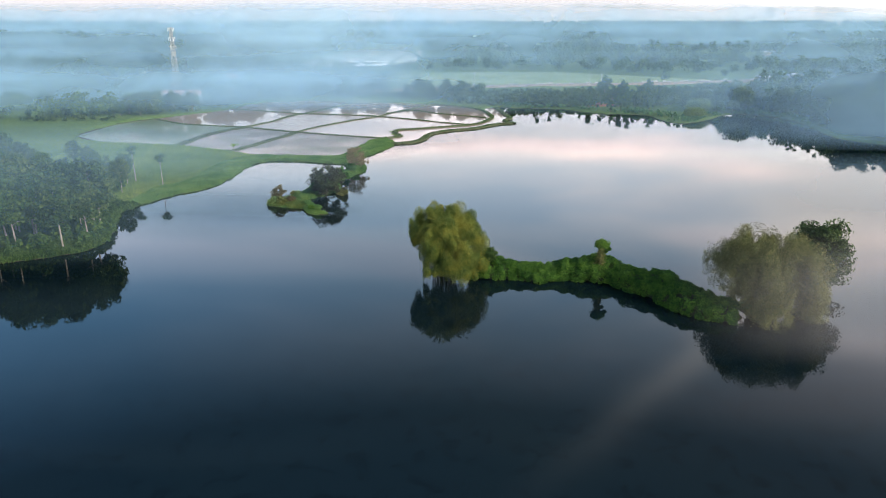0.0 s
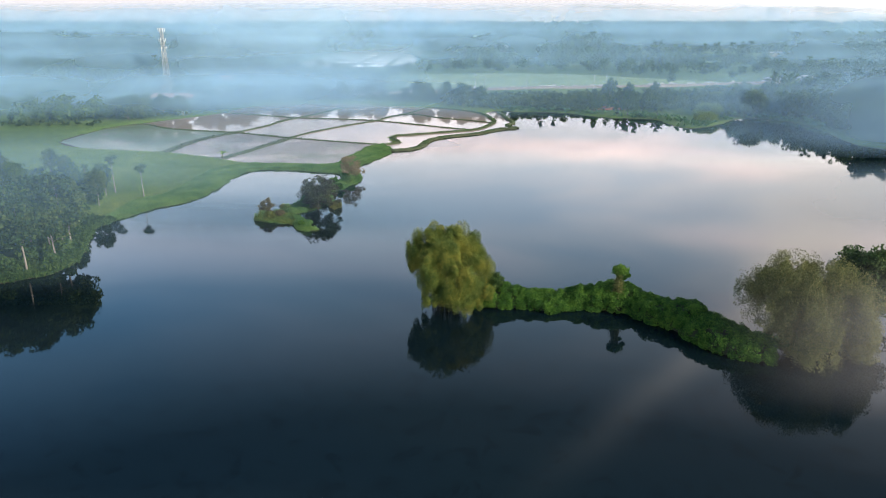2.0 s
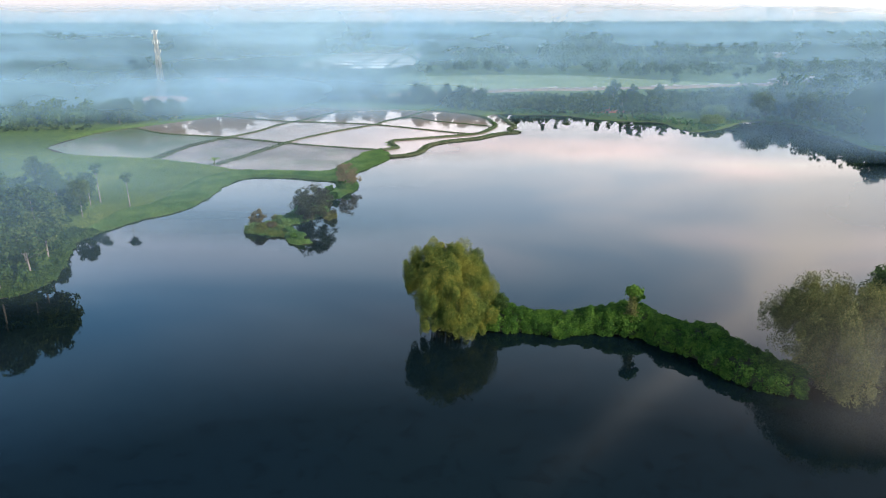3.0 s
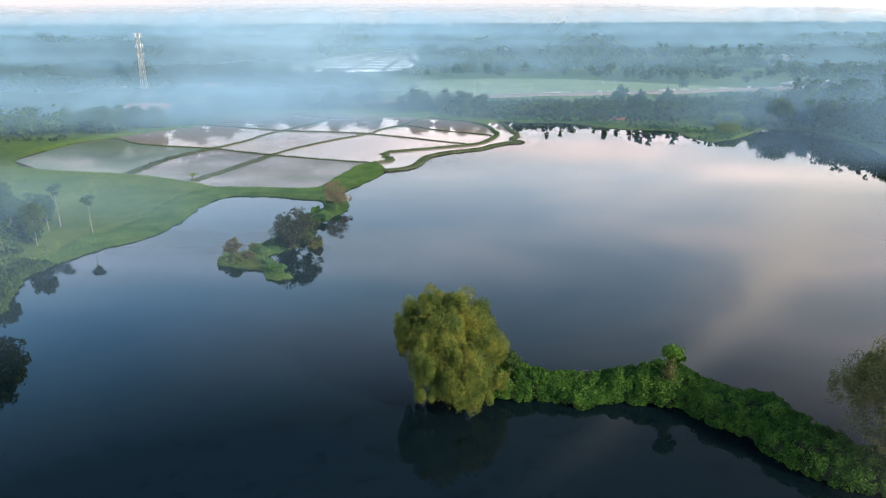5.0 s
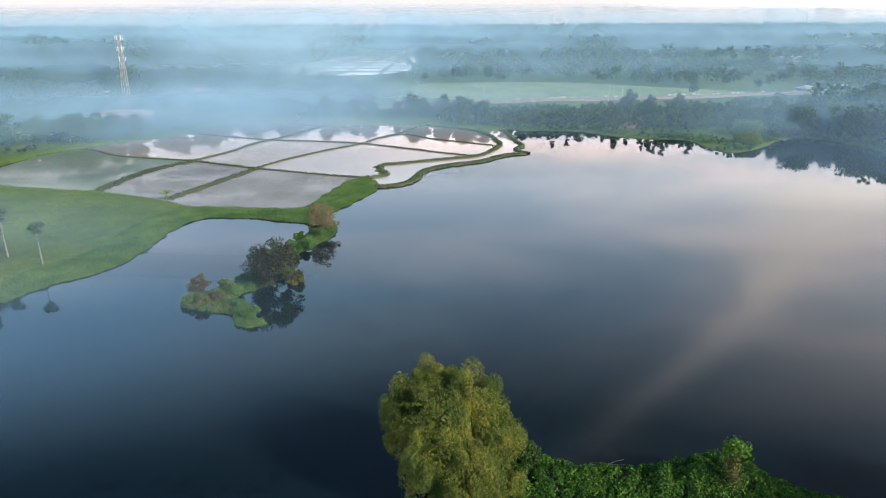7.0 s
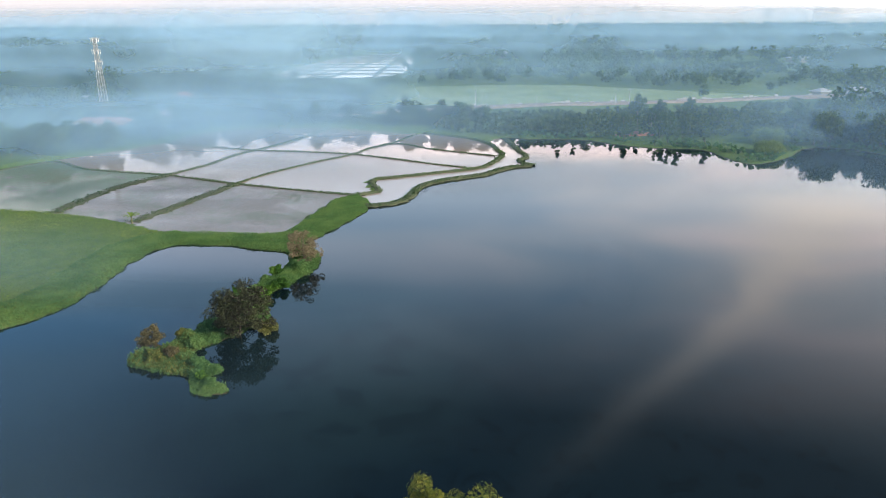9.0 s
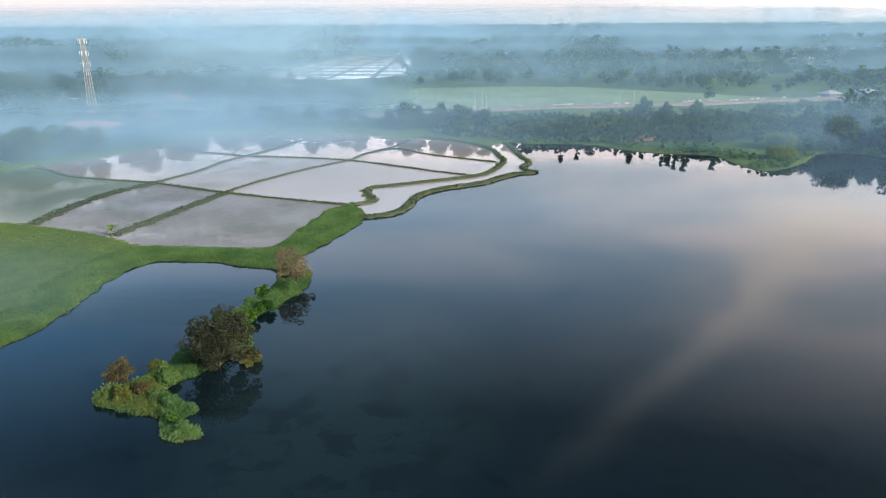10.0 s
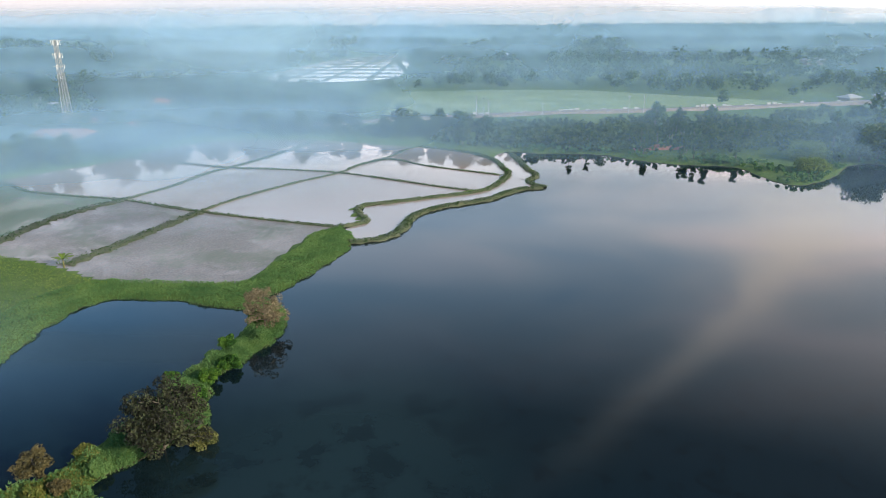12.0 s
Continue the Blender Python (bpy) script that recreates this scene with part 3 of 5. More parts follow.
def bund(line, half, high, label, seed, grass=9, reach=0.28, base=0.0):
    """A low earth bank along a line, with ragged grass on it."""
    rng = np.random.default_rng(seed)
    line = smooth_line(line, 1.1)
    n = len(line)
    way = np.gradient(line, axis=0)
    way /= np.linalg.norm(way, axis=1)[:, None]
    nrm = np.stack([-way[:, 1], way[:, 0]], 1)
    w = half * (1 + 0.35 * rng.normal(size=n).clip(-1.5, 1.5))[:, None]
    side = np.array([-1.35, -0.8, -0.3, 0.3, 0.8, 1.35])
    up = np.array([-0.5, 0.55, 1.0, 1.0, 0.55, -0.5])
    xy = line[:, None, :] + nrm[:, None, :] * (side[None, :, None] * w[:, None, :])
    z = np.broadcast_to(up * high, (n, 6)) * (1 + 0.25 * rng.normal(size=(n, 6)))
    z = np.where(up < 0, -0.4, z + 0.05) + base
    v = np.concatenate([xy, z[..., None]], 2).reshape(-1, 3)
    i, j = np.meshgrid(np.arange(n - 1), np.arange(5), indexing="ij")
    f = np.stack([i * 6 + j, i * 6 + j + 1, (i + 1) * 6 + j + 1, (i + 1) * 6 + j], -1).reshape(-1, 4)
    ob = empty("bund", (0, 0, 0))
    tagged(ob, label, "field bund", "field bunds", "structure")
    part("bank", mesh_from("bank", v, f, EARTH, True), EARTH, ob)
    k = rng.integers(0, n, n * grass)
    off = rng.uniform(-1.1, 1.1, len(k))[:, None]
    at = line[k] + nrm[k] * off * half + rng.normal(size=(len(k), 2)) * 0.3
    hz = high * (1.05 - 0.6 * np.abs(off[:, 0])) + 0.05 + base
    lv, lf = leaves(rng, np.column_stack([at, hz + reach * 0.4]), reach * 2.2, reach * 0.9, np.array([0, 0, 0.9]))
    part("grass", mesh_from("grass", lv, lf, BUND_GRASS), BUND_GRASS, ob, "ragged grass")
    return ob


THIN = "narrow earth bund with short grass between paddy fields"
BUNDS = [
    ([(-168, 322), (-157, 337), (-139, 325), (-122, 319.5), (-105, 315), (-89, 307.5), (-77.5, 302.5), (-56, 294.5), (-36, 288)], 0.6, 0.30),
    ([(-77.5, 302.5), (-71.5, 317), (-60, 336), (-48, 352), (-43, 365), (-34, 380), (-28, 396), (-24, 402)], 0.5, 0.30),
    ([(-77.5, 302.5), (-84, 281), (-91, 259)], 1.9, 0.26),
    ([(-117, 268), (-114, 296), (-105, 315)], 2.2, 0.28),
    ([(-105, 315), (-97, 333), (-93, 351), (-86, 364), (-79, 382), (-74, 397), (-69, 416)], 0.9, 0.28),
    ([(-132, 378), (-103.5, 366), (-88, 360), (-68, 357), (-48, 352), (-28, 341), (-13, 332), (-1, 326)], 0.42, 0.30),
    ([(-43, 365), (-33, 375), (-18, 363), (6, 349)], 0.40, 0.28),
]
for k, (line, half, high) in enumerate(BUNDS):
    bund(line, half, high, THIN, 40 + k)
bund([(-37, 289), (-32, 291), (-31, 295), (-34, 302), (-34, 309), (-28, 312), (-16, 318), (-1, 326), (5, 336), (9, 350), (8, 359), (5, 374), (-2, 386), (-11, 393), (-24, 402)],
     0.95, 0.50, "winding earth bund overgrown with grass beside the lake", 60, 22, 0.25)
bund(OUTER_BUND[::5], 1.2, 0.55, "outer earth bund with bushy grass along the lake", 61, 30, 0.28)
bund(TIP_BUND[::5], 1.1, 0.5, "grassy earth bund curving round a small pool", 62, 22, 0.25)

# ---- plants ----


def puffs(rng, centres, radius, per, flatten=0.7):
    """Points in soft clumps round the centres."""
    c = np.repeat(np.asarray(centres, float), per, axis=0)
    d = rng.normal(size=c.shape)
    d /= np.linalg.norm(d, axis=1)[:, None]
    r = np.repeat(np.broadcast_to(radius, len(centres)), per)[:, None] * rng.uniform(0.35, 1.0, (len(c), 1)) ** 0.5
    return c + d * r * (1, 1, flatten), d


def tree_data(seed, high, wide, bare=0.3, clumps=34, per=58, leaf=0.5, bark=BARK, foliage=TREE_LEAF, limbs=7, lean=0.04, lump=(0.22, 0.42), girth=0.017):
    """Trunk with limbs, and crown, as two meshes."""
    rng = np.random.default_rng(seed)
    s = np.linspace(0, 1, 7)
    sway = np.cumsum(rng.normal(size=(7, 2)) * lean * high / 7, axis=0)
    trunk = np.column_stack([sway, s * high * 0.82])
    r0 = high * girth
    pieces = [tube(trunk - (0, 0, 0.4), r0 * (1.25 - s), 6)]
    ends = []
    for k in range(limbs):
        i = rng.uniform(bare, 0.9)
        p0 = np.array([np.interp(i, s, trunk[:, a]) for a in range(3)])
        a = k * 2.4 + rng.uniform(-0.5, 0.5)
        reach = wide * rng.uniform(0.45, 0.85) * (1.15 - 0.6 * i)
        rise = high * rng.uniform(0.06, 0.18)
        p1 = p0 + (math.cos(a) * reach * 0.55, math.sin(a) * reach * 0.55, rise * 0.75)
        p2 = p0 + (math.cos(a) * reach, math.sin(a) * reach, rise)
        pieces.append(tube([p0, p1, p2], np.array([0.45, 0.3, 0.12]) * r0, 5))
        ends += [p1, p2]
    v, f = join(pieces)
    wood = mesh_from("trunk", v, f, bark, True)
    d = rng.normal(size=(clumps, 3))
    d /= np.linalg.norm(d, axis=1)[:, None]
    mid, tall = high * (bare + 1) / 2, high * (1 - bare) / 2
    c = d * (wide * 0.78, wide * 0.78, tall * 0.85) * rng.uniform(0.55, 1.0, (clumps, 1)) + (trunk[-1, 0], trunk[-1, 1], mid)
    c = np.concatenate([c, np.array(ends) + (0, 0, 0.3)])
    rad = rng.uniform(*lump, len(c)) * wide
    pts, out = puffs(rng, c, rad, per)
    lv, lf = leaves(rng, pts, leaf * 1.3, leaf * 0.85, np.array([0, 0, -0.35]), 1.0, out + (0, 0, 0.25))
    return wood, mesh_from("crown", lv, lf, foliage)


def tree(data, at, turn=0.0, size=1.0, label="", category="tree", group="", name="tree", z=None):
    wood, crown = data
    ground = float(height_at([at])[0]) if z is None else z
    ob = empty(name, (*at, ground))
    ob.rotation_euler = (0, 0, turn)
    ob.scale = (size, size, size * 1.0)
    part("trunk", wood, None, ob)
    part("crown", crown, None, ob)
    return tagged(ob, label, category, group)


def bamboo_clump(at, wide, high, seed, plumes, per, label, leaf=0.28, foliage=BAMBOO_LEAF, skirt=(0.0, 0.0)):
    """A dome of arching culms whose leafy tops hang to the water."""
    rng = np.random.default_rng(seed)
    ob = empty("bamboo_clump", (*at, 0.0))
    tagged(ob, label, "bamboo")
    culms, pts, ways, outs = [], [], [], []
    for k in range(plumes):
        a = k * 2.39996 + rng.uniform(-0.35, 0.35)
        lift = (k + 0.5) / plumes
        if lift < 0.34:
            a = rng.uniform(-2.9, 0.35)
        ring = math.sqrt(max(0.0, 1 - lift ** 3.6))
        out = wide * (0.16 + 0.80 * ring ** 0.8) * rng.uniform(0.84, 1.05) * (0.84 if lift < 0.18 else 1.0)
        apex = high * (0.34 + 0.60 * lift ** 0.7) * rng.uniform(0.92, 1.03)
        b0 = np.array([math.cos(a), math.sin(a)])
        if lift < 0.3 and b0[0] < -0.6:
            out *= 0.78
        base = b0 * rng.uniform(0.3, 2.2)
        hang = high * rng.uniform(0.16, 0.34)
        tip_z = max(apex - hang * (1.6 if lift < 0.3 else 1.0), rng.uniform(0.5, 2.2))
        ctrl = [(*base, -0.6), (*(base + b0 * out * 0.12), apex * 0.55), (*(b0 * out * 0.48), apex * 0.95), (*(b0 * out * 0.78), apex),
                (*(b0 * out * 0.97), apex * 0.62 + tip_z * 0.38), (*(b0 * out * 1.05), tip_z)]
        line = smooth_line(np.array(ctrl) + np.linspace(0, 1 - lift, 6)[:, None] * np.array((*skirt, 0.0)), 0.7)
        s = np.linspace(0, 1, len(line))
        culms.append(tube(line[::2], 0.06 * (1.05 - s[::2]), 4))
        # a plume: several tufts strung along the drooping end, each a tight spray
        tufts = rng.integers(3, 6)
        at_t = rng.beta(2.6, 1.2, tufts) * 0.62 + 0.38
        c0 = line[np.clip((at_t * (len(line) - 1)).astype(int), 0, len(line) - 1)]
        c0 = c0 + rng.normal(size=(tufts, 3)).clip(-1.4, 1.4) * wide * (0.10, 0.10, 0.06)
        rad = wide * rng.uniform(0.08, 0.21, tufts) * np.where(at_t > 0.9, 0.75, 1.0)
        q = rng.integers(0, tufts, per)
        d = rng.normal(size=(per, 3))
        d *= (rng.uniform(0.35, 1.0, (per, 1)) ** 0.38) / np.linalg.norm(d, axis=1)[:, None]
        c = c0[q] + d * rad[q][:, None] * (1, 1, 1.3) - np.column_stack([np.zeros(per), np.zeros(per), np.abs(rng.normal(size=per)) * rad[q] * 0.45])
        pts.append(c)
        outs.append(d / np.linalg.norm(d, axis=1)[:, None] + (b0[0] * 0.35, b0[1] * 0.35, 0.15))
        ways.append(np.broadcast_to(np.array([b0[0] * 0.5, b0[1] * 0.5, -1.1]), (per, 3)))
    # thin sprays that stand out of the dome
    for k in range(46):
        a, tilt = rng.uniform(0, 6.283), rng.uniform(0.25, 1.35)
        d0 = np.array([math.cos(a) * math.cos(tilt), math.sin(a) * math.cos(tilt), math.sin(tilt)])
        root = d0 * (wide * 0.86, wide * 0.86, high * 0.50) + (skirt[0] * 0.5, skirt[1] * 0.5, high * 0.44)
        m, s = 60, rng.uniform(0, 1, (60, 1))
        c = root + d0 * s * rng.uniform(1.0, 2.3) + rng.normal(size=(m, 3)) * 0.13 * (1.2 - s) - np.array([0, 0, 0.9]) * s ** 2
        pts.append(c)
        outs.append(np.broadcast_to(d0 + (0, 0, 0.4), (m, 3)))
        ways.append(np.broadcast_to(d0 - (0, 0, 0.6), (m, 3)))
    for v, f in culms:
        part("culm", mesh_from("culm", v, f, CULM, True), CULM, ob)
    pts, ways, outs = np.concatenate(pts), np.concatenate(ways), np.concatenate(outs)
    keep = (pts[:, 2] > 0.12) & (np.hypot(pts[:, 0] - skirt[0], pts[:, 1] - skirt[1] * 0.6) < 1.08 * wide) & (pts[:, 0] > -0.96 * wide) & ~((pts[:, 0] < -0.50 * wide) & (pts[:, 2] < 0.30 * high))
    lv, lf = leaves(rng, pts[keep], leaf * 1.35, leaf * 0.42, ways[keep] * 0.8, 0.8, outs[keep], 0.6)
    part("foliage", mesh_from("foliage", lv, lf, foliage), foliage, ob, "drooping yellow-green plumes of narrow leaves")
    return ob


def thicket(line, seed, label):
    """A rounded hedge of creepers along a line: a core coloured dark as inner shade, with lumps and a coat of leaves.
    """
    rng = np.random.default_rng(seed)
    ob = empty("creeper_thicket", (float(line[0, 0]), float(line[0, 1]), 0.0))
    tagged(ob, label, "thicket")
    org = np.array([line[0, 0], line[0, 1], 0.0])
    n = len(line)
    way = np.gradient(line, axis=0)
    way /= np.linalg.norm(way, axis=1)[:, None]
    nrm = np.stack([-way[:, 1], way[:, 0]], 1)
    s = np.linspace(0, 1, n)
    half = 2.9 + 0.9 * np.clip((s - 0.5) * 2, 0, 1) + 0.35 * np.sin(s * 31)
    high = 2.5 + 0.5 * np.sin(s * 17 + 1) + 0.9 * np.exp(-((s - 0.47) / 0.06) ** 2) + 0.4 * np.clip((s - 0.45) * 3, 0, 1) - 0.5 * np.exp(-((s - 0.30) / 0.05) ** 2)
    wide_end = np.exp(-((s - 0.62) / 0.15) ** 2)
    half, high = half + 0.7 * wide_end, high + 0.7 * wide_end
    a = np.linspace(-0.12, np.pi + 0.12, 15)

    def surface(i, ang, k=1.0):
        f0 = np.clip(i, 0, n - 1.001)
        i0 = f0.astype(int)
        w = (f0 - i0)[:, None]
        c = line[i0] * (1 - w) + line[i0 + 1] * w
        nn = nrm[i0]
        h2, w2 = np.interp(f0, np.arange(n), high), np.interp(f0, np.arange(n), half)
        uv = np.column_stack([f0 * 0.8, ang * w2])
        lump = 1 + 0.19 * wobble(uv, 2.0, 3.0) + 0.12 * wobble(uv, 0.8, 7.0)
        xy = c + nn * (np.cos(ang) * w2 * k * lump)[:, None]
        return np.column_stack([xy, np.abs(np.sin(ang)) ** 0.72 * np.sign(np.sin(ang)) * h2 * k * lump])
    gi, ga = np.meshgrid(np.arange(n, dtype=float), a, indexing="ij")
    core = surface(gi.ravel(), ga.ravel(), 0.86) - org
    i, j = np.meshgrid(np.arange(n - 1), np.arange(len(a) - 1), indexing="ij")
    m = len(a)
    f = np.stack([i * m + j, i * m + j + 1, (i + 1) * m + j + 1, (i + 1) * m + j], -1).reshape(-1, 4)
    part("core", mesh_from("core", core, f, DARK_CORE, True), DARK_CORE, ob, "smooth core coloured dark for the shade between leaves")
    lumps, per = 1500, 74
    ci, ca = rng.uniform(0, n - 1, lumps), rng.uniform(0.0, np.pi, lumps)
    c = surface(ci, ca, 0.95)
    mid = surface(ci, np.full(lumps, np.pi / 2), 0.0)
    face = c - mid
    face /= np.linalg.norm(face, axis=1)[:, None]
    rad = rng.uniform(0.35, 1.0, lumps)
    d = rng.normal(size=(lumps * per, 3)) + np.repeat(face, per, axis=0) * 1.1
    d /= np.linalg.norm(d, axis=1)[:, None]
    pts = np.repeat(c, per, axis=0) + d * np.repeat(rad, per)[:, None] * rng.uniform(0.75, 1.05, (lumps * per, 1)) - org
    pts[:, 2] = np.maximum(pts[:, 2], 0.08)
    lv, lf = leaves(rng, pts, 0.28, 0.20, np.array([0, -0.2, -0.2]), 1.0, d, 0.5)
    part("foliage", mesh_from("foliage", lv, lf, THICKET_LEAF), THICKET_LEAF, ob, "thick coat of bright green creeper leaves")
    return ob


def leafy_bush(name, at, wide, high, seed, clumps, per, leaf, foliage, label, bark=BARK, category="bush", bare=0.12, group="", lump=(0.22, 0.42)):
    wood, crown = tree_data(seed, high, wide, bare, clumps, per, leaf, bark, foliage, 9, 0.06, lump)
    return tree((wood, crown), at, 0.0, 1.0, label, category, group, name)


def grass_patch(name, test, bounds, count, seed, length, mat, label, lift=0.0, lumps=0.0):
    """Blades over the land where test() is positive."""
    rng = np.random.default_rng(seed)
    p = np.column_stack([rng.uniform(bounds[0], bounds[1], count * 4), rng.uniform(bounds[2], bounds[3], count * 4)])
    p = p[test(p) > 0][:count]
    z = height_at(p)
    mound = np.maximum(0, wobble(p, 1.6, 4.0) + 0.3 * wobble(p, 0.6, 1.0)) * lumps
    rise = rng.uniform(0, 1, len(p)) ** 1.5 * mound
    lv, lf = leaves(rng, np.column_stack([p, z + length * 0.32 + lift + rise]), length, length * 0.34, np.array([0, 0, 0.8]), 0.75)
    ob = new(name, mesh_from(name, lv, lf, mat))
    return tagged(ob, label, "grass", kind="stuff")


bamboo_clump(CLUMP_WEST, 7.6, 14.5, 3, 78, 3000, "large dome of yellow-green bamboo drooping to the lake", 0.23, skirt=(1.3, -3.6))
bamboo_clump(CLUMP_EAST, 10.2, 13.8, 8, 84, 1700, "broad pale bamboo clump at the end of the thicket", 0.26, GREY_BAMBOO)
thicket(THICKET_LINE, 5, "long low hedge of bright green creepers standing in the lake")


def overgrown_stump():
    at = (26.2, 127.6)
    rng = np.random.default_rng(21)
    ob = empty("dead_tree", (*at, 0.0))
    tagged(ob, "dead tree trunk wrapped in creepers with a leafy tuft on top", "tree")
    line = np.array([(0, 0, -0.5), (0.1, 0, 3), (-0.05, 0.1, 6), (0.15, 0, 8.0), (0.2, 0.05, 9.0)])
    wood = [tube(line, [0.36, 0.32, 0.27, 0.22, 0.14], 7)]
    for a, z, r in ((0.3, 7.2, 1.6), (2.4, 7.6, 1.1), (4.2, 7.9, 1.2), (5.4, 6.8, 0.9), (1.4, 8.2, 0.9), (3.3, 3.6, 1.5), (5.0, 4.4, 1.0)):
        e = np.array([math.cos(a) * r, math.sin(a) * r * 0.8, z + 0.5])
        wood.append(tube([(0.05, 0, z - 0.5), e * (0.5, 0.5, 1) - (0, 0, 0.25), e], [0.10, 0.07, 0.03], 5))
    v, f = join(wood)
    part("trunk", mesh_from("trunk", v, f, BARK, True), BARK, ob)
    coat = np.column_stack([rng.normal(size=(2600, 2)) * (0.56, 0.56), rng.uniform(0.5, 7.6, 2600)])
    coat[:, :2] *= (1.25 - 0.10 * coat[:, 2:3]).clip(0.55, 1.3)
    top, _ = puffs(rng, np.array([(0.1, 0, 9.0), (1.1, 0.1, 8.2), (1.5, -0.3, 7.4), (-0.6, 0.2, 8.8), (-0.8, -0.2, 8.3), (0.6, -0.3, 8.6), (0.2, 0.4, 7.6), (0.9, 0.3, 6.6)]),
                np.array([0.7, 0.65, 0.5, 0.6, 0.5, 0.6, 0.6, 0.5]), 240, 0.75)
    top = np.concatenate([top, np.array((0.25, 0, 8.3)) + rng.normal(size=(900, 3)) * (0.55, 0.45, 0.45)])
    ob.scale = (1.0, 1.0, 0.9)
    lv, lf = leaves(rng, coat, 0.34, 0.16, np.array([0, 0, -1.2]))
    part("vine", mesh_from("vine", lv, lf, GREY_BAMBOO), GREY_BAMBOO, ob, "olive strands of hanging vine")
    lv, lf = leaves(rng, top, 0.34, 0.24, np.array([0, 0, -0.3]), 1.0, top - (0.3, 0, 7.6), 0.5)
    part("creeper", mesh_from("creeper", lv, lf, THICKET_LEAF), THICKET_LEAF, ob, "leafy green creeper tuft")


overgrown_stump()
leafy_bush("bush", (4.0, 131.0), 2.2, 4.8, 31, 16, 120, 0.30, TREE_LEAF, "dark green bush between bamboo and creeper thicket")
leafy_bush("tree", TREE_EAST, 6.5, 15.0, 33, 40, 170, 0.42, PALE_LEAF, "broad dark-green tree behind the pale bamboo clump", category="tree", bare=0.1)
leafy_bush("bush", (-42.0, 192.5), 7.0, 9.8, 34, 74, 100, 0.30, DARK_LEAF, "round dark reddish-green tree on the grassy spit", category="tree", bare=0.03, lump=(0.09, 0.25))
leafy_bush("bush", (-54.0, 185.5), 2.7, 4.8, 35, 26, 60, 0.24, DRY_LEAF, "small half-bare brown shrub on the spit's end", bare=0.10, lump=(0.12, 0.3))
leafy_bush("bush", (-38.6, 227.0), 4.6, 8.2, 36, 52, 54, 0.26, PINK_LEAF, "slender dry brown tree with thin foliage on the spit", category="tree", bare=0.03, lump=(0.10, 0.26))
leafy_bush("bush", (-42.6, 219.5), 1.5, 2.4, 37, 10, 120, 0.26, THICKET_LEAF, "low green shrub on the narrow spit")
leafy_bush("bush", (-37.6, 194.0), 2.0, 3.2, 38, 14, 100, 0.28, GREY_BAMBOO, "green shrub beside the dark tree on the spit")

grass_patch("spit_grass", lambda p: inside_by(p, SPIT) - 0.1 + 0.5 * wobble(p, 1.1, 3.0), (-58, -35, 171, 241), 30000, 71, 0.45, GRASS_BLADE, "long bright grass covering the spit", 0.05, 1.7)
grass_patch("dry_reeds", lambda p: np.minimum(inside_by(p, SPIT), 9 - np.hypot(p[:, 0] + 53, p[:, 1] - 182)), (-58, -44, 176, 192), 3500, 72, 0.6, DRY_GRASS,
            "yellowish dry reeds on the spit's end", 0.0, 1.2)
bank_test = lambda p: np.minimum(np.minimum(land_by(p) + 0.3, 11.0 - land_by(p)), -from_grid(FIELD_GRID, p) + 0.2)
grass_patch("bank_grass", bank_test, (-95, -28, 176, 290), 52000, 73, 0.46, GRASS_BLADE, "tall green grass along the lake bank", 0.0, 0.55)
meadow_test = lambda p: np.minimum(land_by(p) - 5, -from_grid(FIELD_GRID, p) - 1)
grass_patch("meadow_grass", meadow_test, (-150, -76, 180, 268), 42000, 74, 0.40, MEADOW_BLADE, "yellow-green meadow grass west of the bay", 0.0, 0.45)
leafy_bush("bush", (-42.6, 176.4), 1.0, 1.2, 39, 12, 70, 0.26, THICKET_LEAF, "low leafy shrub at the spit's foot", lump=(0.15, 0.35))
leafy_bush("bush", (-49.5, 183.0), 1.5, 1.7, 40, 12, 70, 0.26, DRY_LEAF, "low yellowish shrub on the spit", lump=(0.15, 0.35))
leafy_bush("bush", (-47.0, 208.0), 1.5, 2.2, 41, 12, 80, 0.26, THICKET_LEAF, "low green shrub on the narrow spit", lump=(0.15, 0.35))

for k, (at, w, h, mat) in enumerate((((-40.5, 213.5), 1.9, 2.0, THICKET_LEAF), ((-43.8, 215.5), 1.7, 1.8, GRASS_BLADE), ((-42.0, 209.5), 1.8, 2.2, THICKET_LEAF), ((-45.0, 205.0), 2.0, 2.1, GRASS_BLADE),
                                     ((-41.8, 203.0), 1.9, 2.3, THICKET_LEAF), ((-38.2, 223.0), 1.6, 1.7, GRASS_BLADE), ((-40.8, 229.5), 1.7, 1.7, THICKET_LEAF), ((-46.5, 198.5), 1.8, 1.9, GRASS_BLADE),
                                     ((-40.4, 174.2), 1.1, 1.0, GRASS_BLADE), ((-44.4, 180.2), 1.5, 1.3, GRASS_BLADE), ((-52.0, 181.5), 1.6, 1.4, DRY_GRASS), ((-47.5, 187.0), 1.7, 1.5, GRASS_BLADE),
                                     ((-50.5, 190.0), 1.5, 1.6, DRY_GRASS))):
    leafy_bush("bush", at, w, h, 400 + k, 13, 90, 0.24, mat, "low mound of leafy creeper and weeds on the spit", bare=0.02, group="spit mounds", lump=(0.18, 0.36))


